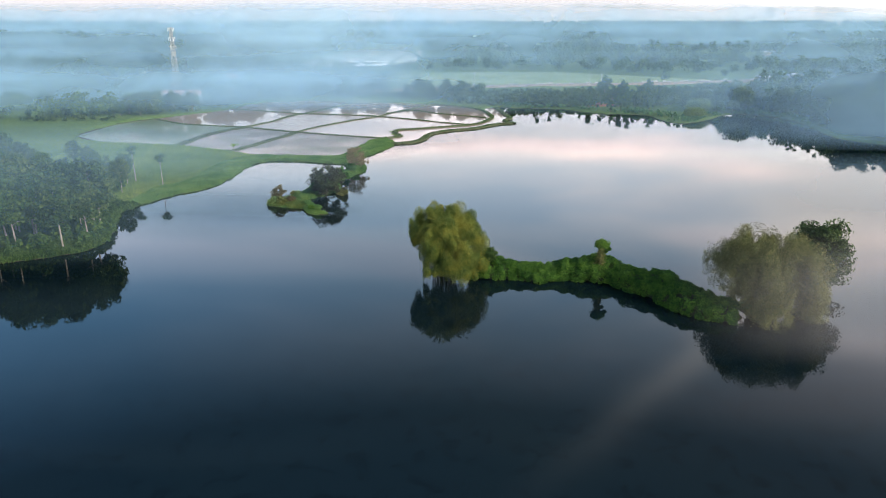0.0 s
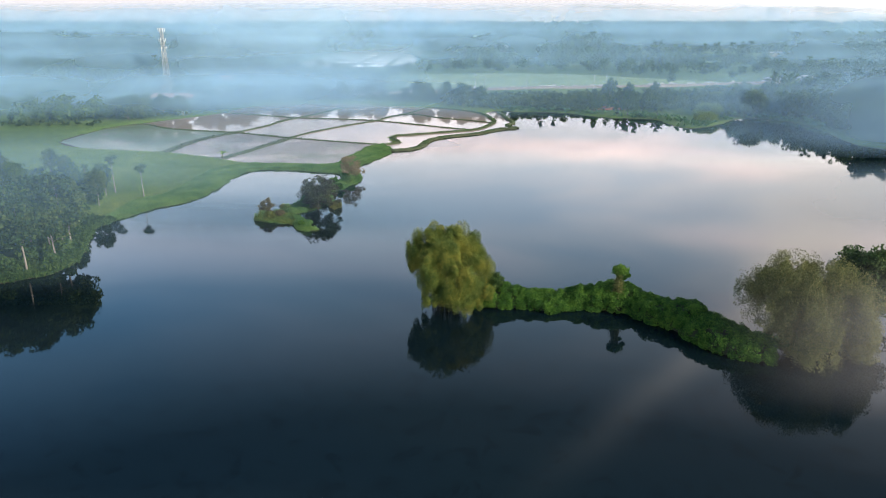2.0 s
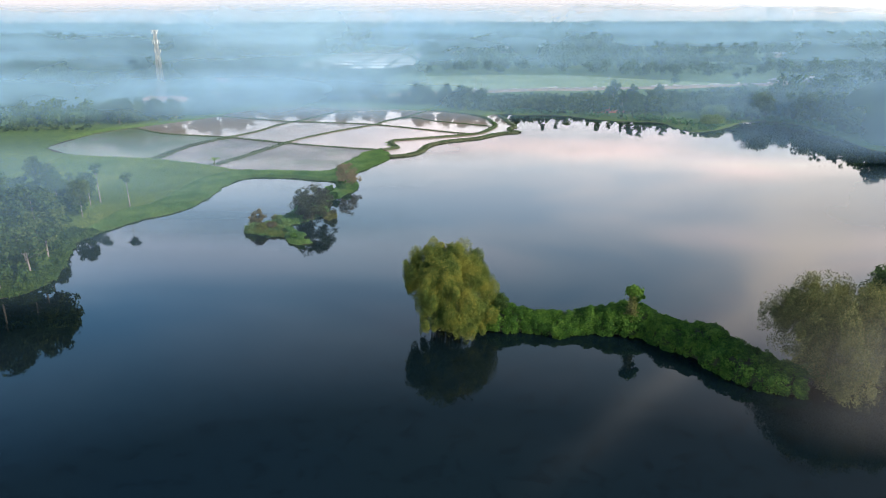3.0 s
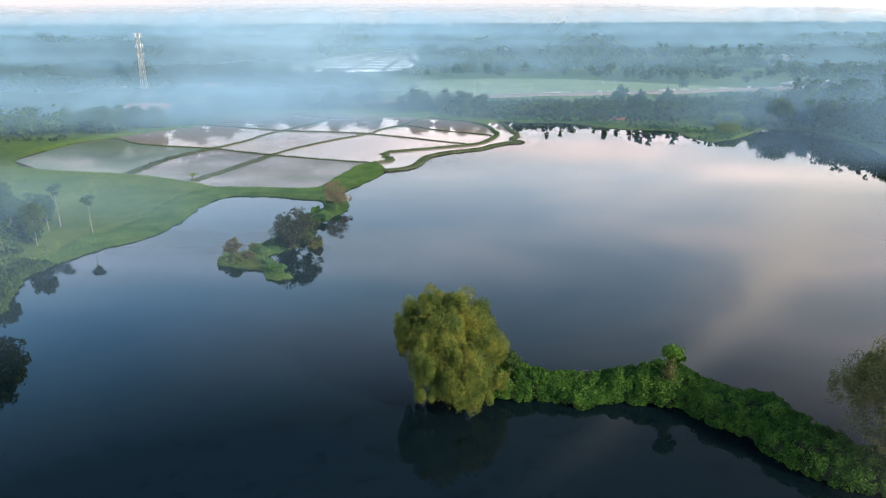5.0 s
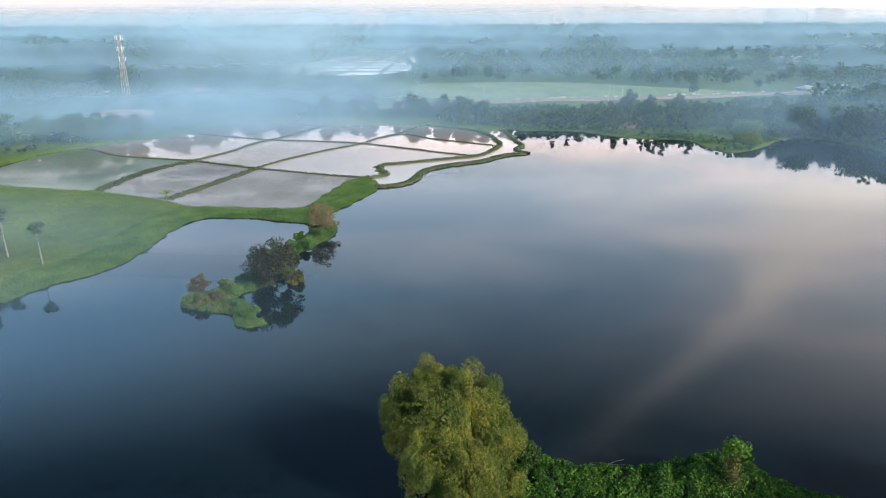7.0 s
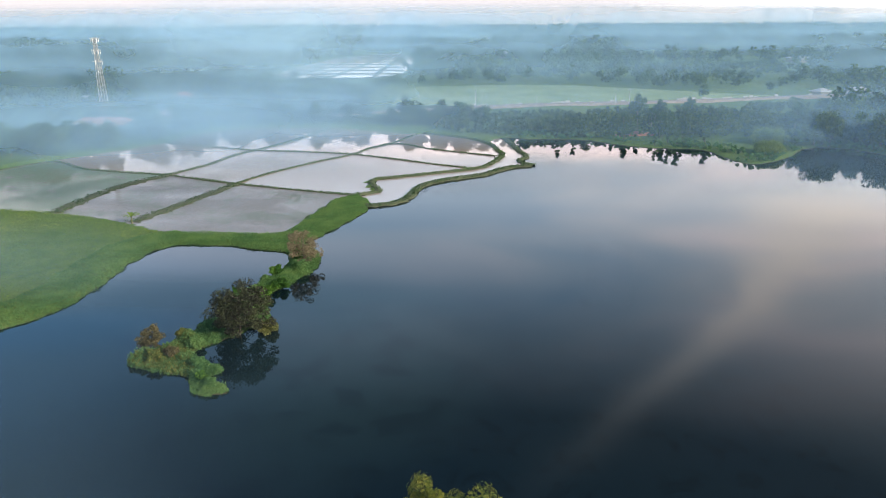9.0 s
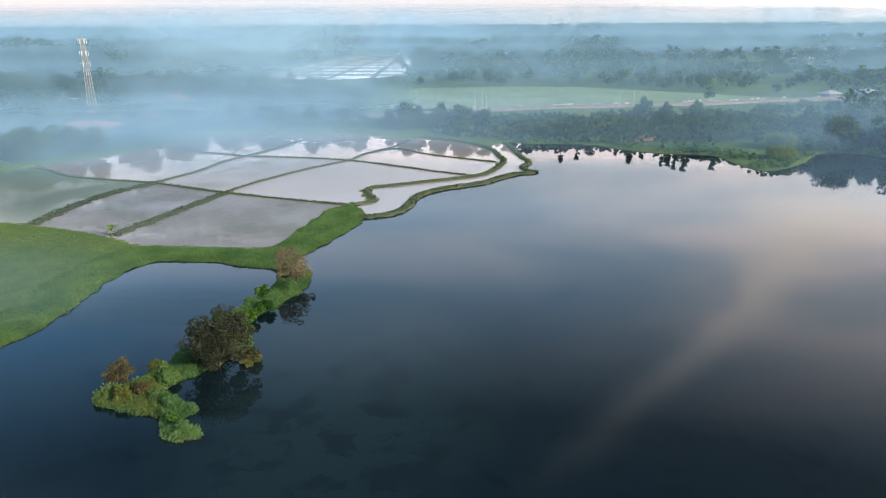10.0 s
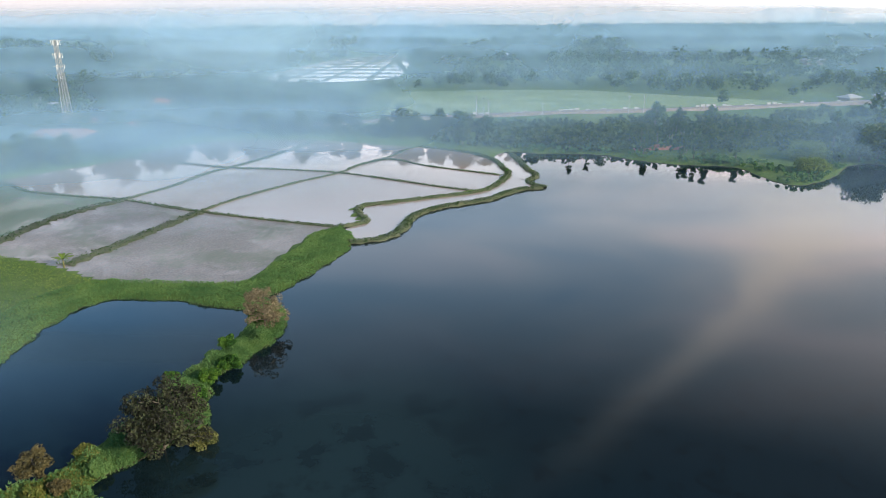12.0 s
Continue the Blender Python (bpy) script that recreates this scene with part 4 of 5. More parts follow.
def driftwood():
    """Pale dead branches lying in the water behind the thicket."""
    ob = empty("driftwood", (15.0, 134.6, 0.0))
    tagged(ob, "pale dead branches lying in the water by the thicket", "driftwood")
    for a, b, r in (((-2.2, 0.2, -0.05), (2.4, -0.3, 0.35), 0.11), ((-0.6, 0.1, 0.05), (1.6, 0.7, 0.5), 0.07), ((0.4, 0, 0.1), (2.0, -0.9, 0.3), 0.06)):
        a, b = np.array(a), np.array(b)
        v, f = tube([a, (a + b) / 2 + (0, 0.08, 0.06), b], [r, r * 0.8, r * 0.3], 6)
        part("branch", mesh_from("branch", v, f, PALE_BARK, True), PALE_BARK, ob)


driftwood()
shore_test = lambda p: np.minimum(land_by(p) + 0.4, 8.0 - land_by(p))
grass_patch("shore_shrubs", shore_test, (-150, -82, 120, 180), 26000, 75, 0.85, TREE_LEAF, "dark leafy undergrowth hanging over the wooded shore", 0.1, 2.4)

# ---- woods ----
TALL = [tree_data(100 + k, 18.0, 5.2, 0.32, 40, 40, 0.72, PALE_BARK, TREE_LEAF if k % 2 else PALE_LEAF, girth=0.011) for k in range(4)]
ROUND = [tree_data(120 + k, 12.0, 5.0, 0.12, 26, 26, 0.86, BARK, TREE_LEAF if k % 3 else PALE_LEAF) for k in range(4)]
SLIM = [tree_data(140 + k, 10.0, 1.9, 0.06, 14, 46, 0.5, BARK, TREE_LEAF, 5) for k in range(3)]


def grow(region, bounds, count, gap, kinds, sizes, label, group, seed):
    """Trees of some kinds strewn over a region, no two nearer than gap."""
    rng = np.random.default_rng(seed)
    placed = []
    tries = np.column_stack([rng.uniform(bounds[0], bounds[1], count * 30), rng.uniform(bounds[2], bounds[3], count * 30)])
    for p in tries[region(tries) > 0]:
        if len(placed) >= count:
            break
        if placed and np.hypot(*(np.array(placed) - p).T).min() < gap:
            continue
        placed.append(p)
        tree(kinds[rng.integers(len(kinds))], tuple(p), rng.uniform(0, 6.28), rng.uniform(*sizes), label, "tree", group)


WEST_WOOD = smooth_line([(-87, 139), (-88, 156), (-95, 170), (-103, 196), (-112, 214), (-135, 222), (-190, 225), (-200, 140), (-130, 131), (-100, 134)], 4, True)
grow(lambda p: np.minimum(np.minimum(inside_by(p, WEST_WOOD), land_by(p) - 0.8), 158 - p[:, 1]), (-190, -84, 128, 160), 84, 3.0, TALL, (0.80, 1.08), "tall plantation tree with pale bare trunk on the shore", "west wood", 1)
grow(lambda p: np.minimum(inside_by(p, WEST_WOOD), p[:, 1] - 160), (-190, -90, 160, 226), 36, 5.0, TALL, (0.48, 0.74), "plantation tree with pale trunk at the meadow's edge", "west wood", 6)
grow(lambda p: np.minimum(inside_by(p, WEST_WOOD), land_by(p) - 0.6), (-150, -84, 128, 226), 20, 3.2, SLIM, (0.35, 0.65), "young dark-green tree under the wood's edge", "west wood", 2)
EAST_WOOD = smooth_line([(122, 364), (148, 364), (155, 335), (153, 300), (165, 281), (200, 250), (250, 205), (300, 200), (300, 400), (250, 430), (150, 412)], 5, True)
grow(lambda p: np.minimum(inside_by(p, EAST_WOOD), np.minimum(land_by(p) - 0.3, 34 - land_by(p))), (110, 300, 200, 430), 66, 5.0, ROUND, (0.85, 1.3), "leafy tree of the wood on the east shore", "east wood", 3)
NORTH_BELT = smooth_line([(10, 393), (36, 388.5), (50, 385.5), (62, 373), (86, 366), (110, 392), (150, 415), (100, 424), (40, 402), (14, 399)], 4, True)
grow(lambda p: inside_by(p, NORTH_BELT), (10, 150, 366, 426), 40, 2.2, SLIM, (0.5, 0.95), "slender dark tree on the far shore", "north shore trees", 4)
homes_west = lambda p: np.maximum(np.abs(p[:, 0] + 168) - 15, np.abs(p[:, 1] - 398) - 9)
PADDY_EDGE = smooth_line([(-185, 334), (-170, 336), (-160, 348), (-148, 362), (-136, 380), (-129, 402), (-112, 420), (-100, 421), (-66, 422), (-20, 410), (-4, 400), (6, 404), (-10, 430), (-60, 445), (-122, 436), (-140, 404), (-152, 384), (-172, 364), (-188, 356)], 4, True)
grow(lambda p: np.minimum(inside_by(p, PADDY_EDGE), homes_west(p)), (-220, 8, 338, 446), 46, 3.4, ROUND, (0.55, 1.0), "bushy green tree behind the paddy fields", "paddy edge trees", 5)
for p, s in (((-181, 388), 0.36), ((-172, 386), 0.3), ((-164, 388), 0.38), ((-154, 387), 0.34)):
    tree(ROUND[2], p, 2.0, s, "small leafy tree in front of a village house", "tree", "village trees")
for p, s in (((79, 440), 1.0), ((91, 445), 0.75), ((110, 460), 0.7)):
    tree(ROUND[1], p, 1.0, s, "round solitary tree on the grassy slope", "tree", "slope trees")
leafy_bush("bush", (117, 372), 9.0, 5.5, 51, 30, 130, 0.5, YELLOW_LEAF, "bright yellow-green shrub mound on the far shore", bare=0.02)
leafy_bush("bush", (109, 352), 6.0, 4.0, 52, 26, 120, 0.5, YELLOW_LEAF, "low yellow-green shrub at the water's edge", bare=0.02)


def far_woods(name, test, bounds, count, leaf, size, seed, mat, label, per=34):
    """Countless distant trees, each a ragged crown of a few dozen blades."""
    rng = np.random.default_rng(seed)
    p = np.column_stack([rng.uniform(bounds[0], bounds[1], count * 3), rng.uniform(bounds[2], bounds[3], count * 3)])
    p = p[test(p) > 0][:count]
    h = size * rng.uniform(0.55, 1.25, len(p))
    base = np.column_stack([p, height_at(p)])
    k = len(p) * per
    who = np.repeat(np.arange(len(p)), per)
    # every crown is four or five lumps, and its blades lie over them like shingles
    lump = rng.normal(size=(len(p), 5, 3))
    lump /= np.linalg.norm(lump, axis=2)[:, :, None]
    lump = lump * (0.20, 0.20, 0.17) + (0, 0, 0.58)
    size_of = rng.uniform(0.15, 0.25, (len(p), 5))
    which = rng.integers(0, 5, k)
    d = rng.normal(size=(k, 3)) + (0, 0, 0.35)
    d /= np.linalg.norm(d, axis=1)[:, None]
    hh = h[who][:, None]
    pts = base[who] + hh * (lump[who, which] + d * size_of[who, which][:, None] * rng.uniform(0.8, 1.05, (k, 1)))
    lv, lf = leaves(rng, pts, leaf * 1.7, leaf * 1.25, None, 1.0, d, 0.45)
    tagged(new(name, mesh_from(name, lv, lf, mat)), label, "woodland", kind="stuff")


def patchy(p, scale, cut, seed):
    return wobble(p, scale, seed) + 0.5 * wobble(p, scale * 0.37, seed + 1) - cut


POND = smooth_line([(-168, 700), (-164, 860), (-140, 960), (-101, 1014), (-71, 940), (-62, 766), (-68, 690), (-120, 662)], 12, True)
GREEN_FIELD = np.array([(-48, 482), (-50, 540), (-46, 592), (10, 606), (70, 602), (130, 566), (190, 530), (90, 507), (20, 492)], float)
CLEARING = smooth_line([(-165, 600), (-60, 595), (-52, 640), (-60, 705), (-172, 705)], 10, True)
open_land = lambda p: -np.maximum(np.maximum(np.maximum(inside_by(p, POND), inside_by(p, CLEARING)), inside_by(p, GREEN_FIELD)), 14 - np.abs(p[:, 1] - 472 - 0.2 * p[:, 0]))
view = lambda p: (0.74 * (p[:, 1] + 120) - np.abs(p[:, 0] - 10))
far_woods("wood_understorey", lambda p: np.minimum(np.minimum(inside_by(p, WEST_WOOD), land_by(p) - 0.2), patchy(p, 9, -0.7, 8.0)), (-200, -84, 128, 226), 800, 0.6, 3.6, 207, TREE_LEAF,
          "dark shrubs and saplings under the shore wood", 60)
far_woods("east_understorey", lambda p: np.minimum(np.minimum(inside_by(p, EAST_WOOD), land_by(p) + 0.2), 22 - land_by(p)), (110, 300, 200, 430), 560, 0.8, 6.5, 208, TREE_LEAF,
          "dark bushes overhanging the eastern shore", 80)
far_woods("shore_scrub", lambda p: np.minimum(np.minimum(land_by(p) - 0.2, 12 - land_by(p)), patchy(p, 6, -0.2, 9.0)), (8, 170, 330, 404), 900, 0.5, 1.7, 209, GRASS_BLADE,
          "tufted grass and low scrub along the far shore", 34)
VILLAGE = smooth_line([(-360, 318), (-215, 325), (-176, 346), (-160, 366), (-142, 388), (-130, 408), (-114, 426), (-70, 424), (-60, 500), (-70, 545), (-170, 560), (-220, 620), (-360, 600)], 8, True)
HOMES = [(-180, 400, 6), (-168, 399, 6), (-158, 398, 6), (-189, 449, 6), (-153, 440, 5), (-141, 446, 4), (-182, 429, 3), (206, 520, 7), (222, 505, 6), (232, 530, 8)]
homes = lambda p: np.min([np.hypot(p[:, 0] - x, p[:, 1] - y) - r for x, y, r in HOMES], axis=0)
far_woods("village_trees", lambda p: np.minimum(np.minimum(inside_by(p, VILLAGE), homes(p)), patchy(p, 22, -0.55, 5.0)), (-360, -60, 318, 640), 1300, 0.95, 9.0, 204, TREE_LEAF,
          "trees crowding round the village houses", 62)
SLOPE = smooth_line([(-16, 402), (14, 396), (40, 392), (60, 380), (90, 372), (120, 380), (160, 400), (250, 440), (330, 430), (380, 520), (230, 500), (100, 452), (20, 436), (-16, 436)], 6, True)
far_woods("shore_thicket", lambda p: np.minimum(inside_by(p, SLOPE), patchy(p, 17, -0.1, 6.0)), (-16, 370, 380, 520), 760, 0.9, 5.0, 205, PALE_LEAF, "dark scrub on the slope behind the far shore", 50)
BRUSH = smooth_line([(-215, 320), (-172, 326), (-160, 345), (-138, 376), (-130, 402), (-112, 420), (-69, 421), (-24, 409), (-6, 398), (8, 394), (60, 384), (110, 392), (160, 412), (120, 470), (40, 462), (-40, 446), (-130, 440), (-150, 390), (-215, 370)], 5, True)
far_woods("meadow_brush", lambda p: np.minimum(inside_by(p, BRUSH), patchy(p, 12, -0.5, 4.0)), (-215, 165, 318, 470), 2600, 0.6, 2.3, 211, PALE_LEAF, "rough grass and low brush behind the fields", 26)
far_woods("east_hill_wood", lambda p: np.minimum(inside_by(p, smooth_line([(160, 345), (175, 290), (260, 215), (420, 230), (480, 520), (260, 520), (170, 430)], 8, True)), homes(p)),
          (150, 480, 200, 520), 800, 1.4, 14, 206, TREE_LEAF, "dense woodland on the low eastern hill", 60)
far_woods("roadside_woodland", lambda p: np.minimum(np.minimum(open_land(p), patchy(p, 45, -0.75, 1.0)), view(p)), (-500, 560, 515, 730), 1150, 1.15, 13, 210, TREE_LEAF,
          "dense green woodland behind the road and field", 72)
far_woods("near_woodland", lambda p: np.minimum(np.minimum(open_land(p), patchy(p, 60, -0.45, 1.0)), view(p)), (-750, 750, 730, 1000), 1700, 1.6, 14, 201, TREE_LEAF,
          "hazy dark woodland beyond the fields", 33)
far_woods("middle_woodland", lambda p: np.minimum(np.minimum(open_land(p), patchy(p, 110, -0.30, 2.0)), view(p)), (-1500, 1500, 1000, 1900), 4600, 3.2, 15, 202, TREE_LEAF,
          "distant woodland fading into smoke haze", 16)
far_woods("far_woodland", lambda p: np.minimum(patchy(p, 200, -0.30, 3.0), view(p)), (-1900, 1900, 1900, 2350), 3200, 5.0, 17, 203, TREE_LEAF,
          "far dark tree line under the horizon", 8)


# ---- village, road and distance ----


def lattice_tower():
    """Four-legged telecom tower with bracing, platforms and antennas."""
    ob = empty("telecom_tower", (-182, 429, float(height_at([(-182, 429)])[0])))
    tagged(ob, "tall pale steel lattice telecom tower with panel antennas", "tower")
    high, b, t = 40.0, 1.7, 0.6
    corner = lambda k, z: np.array([(1 if k in (0, 3) else -1) * np.interp(z, [0, high], [b, t]), (1 if k < 2 else -1) * np.interp(z, [0, high], [b, t]), z])
    for k in range(4):
        v, f = tube([corner(k, -0.3), corner(k, high * 0.5), corner(k, high)], [0.11, 0.10, 0.08], 6)
        part("leg", mesh_from("leg", v, f, STEEL, True), STEEL, ob)
    zs = [0]
    while zs[-1] < high - 1.5:
        zs.append(zs[-1] + 1.15 * 2 * np.interp(zs[-1], [0, high], [b, t]) * 0.75)
    zs[-1] = high
    for k in range(4):
        braces = []
        for z0, z1 in zip(zs[:-1], zs[1:]):
            for a, c in ((corner(k, z0), corner((k + 1) % 4, z1)), (corner((k + 1) % 4, z0), corner(k, z1)), (corner(k, z1), corner((k + 1) % 4, z1))):
                braces.append(tube([a, (a + c) / 2, c], [0.04] * 3, 4))
        v, f = join(braces)
        part("bracing", mesh_from("bracing", v, f, STEEL), STEEL, ob)
    for z, r in ((high - 0.3, 1.7), (high - 6, 1.7), (high - 11, 1.9)):
        ring = [box_piece(0, s * r, z, 2 * r, 0.12, 0.12) for s in (-1, 1)] + [box_piece(s * r, 0, z, 0.12, 2 * r, 0.12) for s in (-1, 1)]
        v, f = join(ring)
        part("platform", mesh_from("platform", v, f, STEEL), STEEL, ob)
    for z, r, n in ((high - 2.2, 1.75, 6), (high - 7.6, 1.8, 6), (high - 12.4, 1.9, 3)):
        for k in range(n):
            a = k * 2 * math.pi / n + 0.4
            v, f = box_piece(math.cos(a) * r, math.sin(a) * r, z, 0.18, 0.30, 2.2, a)
            panel = part("antenna", mesh_from("antenna", v, f, WHITE_PAINT), WHITE_PAINT, ob, "white panel antenna")
            v, f = box_piece(math.cos(a) * (r - 0.35), math.sin(a) * (r - 0.35), z + 1.0, 0.5, 0.1, 0.1, a)
            part("bracket", mesh_from("bracket", v, f, STEEL), STEEL, panel)
    for z in (high - 14, high - 15.5):
        v, f = tube([(0.9, -1.2, z), (0.9, -1.45, z)], [0.55, 0.6], 12)
        part("dish", mesh_from("dish", v, f, WHITE_PAINT, True), WHITE_PAINT, ob, "white microwave dish")


lattice_tower()


def house(at, sx, sy, wall, roof, turn, roof_mat, label):
    """A small house with walls, hipped overhanging roof, doors and windows."""
    ob = empty("house", (*at, float(height_at([at])[0])))
    ob.rotation_euler = (0, 0, turn)
    tagged(ob, label, "house", "village houses")
    v, f = box_piece(0, 0, -0.3, sx, sy, wall + 0.3)
    part("wall", mesh_from("wall", v, f, OLD_WALL), OLD_WALL, ob)
    o = 0.9
    x, y = sx / 2 + o, sy / 2 + o
    rid = max(sx / 2 - sy * 0.35, 0.4)
    rv = np.array([(-x, -y, wall), (x, -y, wall), (x, y, wall), (-x, y, wall), (-x, -y, wall + 0.18), (x, -y, wall + 0.18), (x, y, wall + 0.18), (-x, y, wall + 0.18),
                   (-rid, 0, wall + roof), (rid, 0, wall + roof)], float)
    bm = bmesh.new()
    vs = [bm.verts.new(p) for p in rv]
    for q in ((3, 2, 1, 0), (0, 1, 5, 4), (1, 2, 6, 5), (2, 3, 7, 6), (3, 0, 4, 7), (4, 5, 9, 8), (6, 7, 8, 9), (5, 6, 9), (7, 4, 8)):
        bm.faces.new([vs[i] for i in q])
    part("roof", bm, roof_mat, ob)
    for k in range(max(2, int(sx / 3))):
        wx = -sx / 2 + (k + 0.5) * sx / max(2, int(sx / 3))
        if k == 1:
            v, f = box_piece(wx, -sy / 2 - 0.02, 0, 0.95, 0.08, 2.05)
            part("door", mesh_from("door", v, f, BARK), BARK, ob)
        else:
            v, f = box_piece(wx, -sy / 2 - 0.02, 0.95, 1.2, 0.08, 1.2)
            pane = part("window", mesh_from("window", v, f, DARK_GLASS), DARK_GLASS, ob)
            v, f = box_piece(wx, -sy / 2 - 0.06, 0.85, 1.4, 0.2, 0.09)
            part("sill", mesh_from("sill", v, f, CONCRETE), CONCRETE, pane)


ORANGE = "low house with weathered orange tiled roof among trees"
PALE = "small pale house with a light grey roof"
for at, sx, sy, wall, roof, turn in (((-168, 400), 26, 10, 3.4, 3.2, 0.0), ((-189, 449), 15, 9, 2.6, 2.8, 0.2), ((-153, 440), 13, 8, 2.6, 2.6, -0.15),
                                     ((-141, 446), 9, 8, 2.6, 2.4, 0.3), ((-180, 522), 9, 7, 2.6, 2.4, 0.2)):
    house(at, sx, sy, wall, roof, turn, ROOF_TILE, ORANGE)
for at, sx, sy, wall, roof, turn in (((-330, 640), 22, 12, 4.0, 2.5, 0.1), ((-230, 500), 12, 9, 3.2, 2.2, 0.4), ((206, 524), 9, 7, 3.0, 1.8, 0.5), ((222, 511), 7, 6, 3.0, 1.6, -0.2),
                                     ((232, 534), 11, 7, 3.0, 1.8, 0.3), ((-20, 905), 30, 14, 5.0, 2.5, 0.05), ((40, 930), 26, 12, 5.0, 2.5, 0.0), ((330, 840), 22, 12, 4.0, 2.5, 0.2)):
    house(at, sx, sy, wall, roof, turn, GREY_ROOF, PALE)


def utility_pole(at, high, label="slender concrete utility pole with a crossarm", arm=True):
    ob = empty("utility_pole", (*at, float(height_at([at])[0])))
    tagged(ob, label, "utility pole", "utility poles")
    v, f = tube([(0, 0, -0.4), (0, 0, high * 0.5), (0, 0, high)], [0.17, 0.14, 0.10], 7)
    part("pole", mesh_from("pole", v, f, CONCRETE, True), CONCRETE, ob)
    if arm:
        v, f = box_piece(0, 0, high - 0.8, 1.8, 0.12, 0.12)
        part("crossarm", mesh_from("crossarm", v, f, STEEL), STEEL, ob)


for at, high in (((-61, 446), 11), ((-76, 441), 9), ((-133, 455), 10), ((5, 459), 11), ((3, 467), 10), ((-0.5, 470), 10), ((-223, 474), 9), ((-229, 488), 10), ((32, 471), 7), ((76, 481), 9),
                 ((84, 483), 9), ((-30, 460), 9)):
    utility_pole(at, high)


def road_bank():
    """A road on a low bank, its pale parapet blocks in a row."""
    line = smooth_line([(-120, 447), (-60, 458), (-20, 466), (40, 479), (100, 491), (190, 509), (280, 530)], 3.0)
    n = len(line)
    way = np.gradient(line, axis=0)
    way /= np.linalg.norm(way, axis=1)[:, None]
    nrm = np.stack([-way[:, 1], way[:, 0]], 1)
    side, drop = np.array([-4.5, -3.0, 3.0, 4.5]), np.array([-1.5, 0.35, 0.35, -1.5])
    z = height_at(line)
    v = np.concatenate([line[:, None, :] + nrm[:, None, :] * side[None, :, None], (z[:, None] + drop[None, :])[..., None]], 2).reshape(-1, 3)
    i, j = np.meshgrid(np.arange(n - 1), np.arange(3), indexing="ij")
    f = np.stack([i * 4 + j, i * 4 + j + 1, (i + 1) * 4 + j + 1, (i + 1) * 4 + j], -1).reshape(-1, 4)
    tagged(new("road", mesh_from("road", v, f, GRAVEL)), "reddish gravel road on a low bank behind the fields", "road", kind="structure")
    ob = empty("parapet", (0, 0, 0))
    tagged(ob, "weathered whitish parapet wall along the road", "wall", kind="structure")
    r = np.random.default_rng(77)
    for k in range(30, n - 6):
        if r.uniform() < 0.5 or 70 < k < 78:
            continue
        c = line[k] + nrm[k] * 3.6
        v, f = box_piece(c[0], c[1], z[k], 2.3, 0.3, r.uniform(0.7, 1.4), math.atan2(way[k, 1], way[k, 0]))
        part("panel", mesh_from("panel", v, f, CONCRETE), CONCRETE, ob)


road_bank()


def earth_bank(at, sx, sy, high, mat, label):
    """A low irregular bank of bare earth."""
    r = np.random.default_rng(5)
    n, m = 16, 8
    u, w = np.meshgrid(np.linspace(-1, 1, n), np.linspace(-1, 1, m), indexing="ij")
    z = np.clip(1 - u ** 2, 0, 1) * np.clip(1 - w ** 2, 0, 1) * high * (1 + 0.3 * r.normal(size=u.shape)) - 0.2
    v = np.column_stack([at[0] + u.ravel() * sx, at[1] + w.ravel() * sy, z.ravel() + float(height_at([at])[0])])
    i, j = np.meshgrid(np.arange(n - 1), np.arange(m - 1), indexing="ij")
    f = np.stack([i * m + j, (i + 1) * m + j, (i + 1) * m + j + 1, i * m + j + 1], -1).reshape(-1, 4)
    tagged(new("earth_bank", mesh_from("earth_bank", v, f, mat, True)), label, "earth bank")


earth_bank((70, 392), 11, 3, 1.6, RED_EARTH, "bare reddish earth bank near the far shore")
sheet("field", GREEN_FIELD, 1.7, PALE_FIELD, "flat pale green field beyond the road", "field")

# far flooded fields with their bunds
# the sky's reflection is put into this sheet's base colour
sheet("paddy_field", POND, 1.9, SKY_WHITE_PLOT, "distant flooded plots coloured near-white like the sky they mirror", "paddy field")
for k in range(8):
    y = 700 + k * 38
    a, b = -172 + k * 6, -60 - k * 3
    bund([(a, y), ((a + b) / 2, y + 4), (b, y + 2)], 2.4, 0.7, "low bund across the distant flooded fields", 80 + k, 2, 0.4, 1.7)
for k in range(3):
    bund([(-150 + k * 34, 668 + k * 6), (-138 + k * 27, 800), (-118 + k * 18, 960)], 2.0, 0.7, "low bund across the distant flooded fields", 90 + k, 2, 0.4, 1.7)


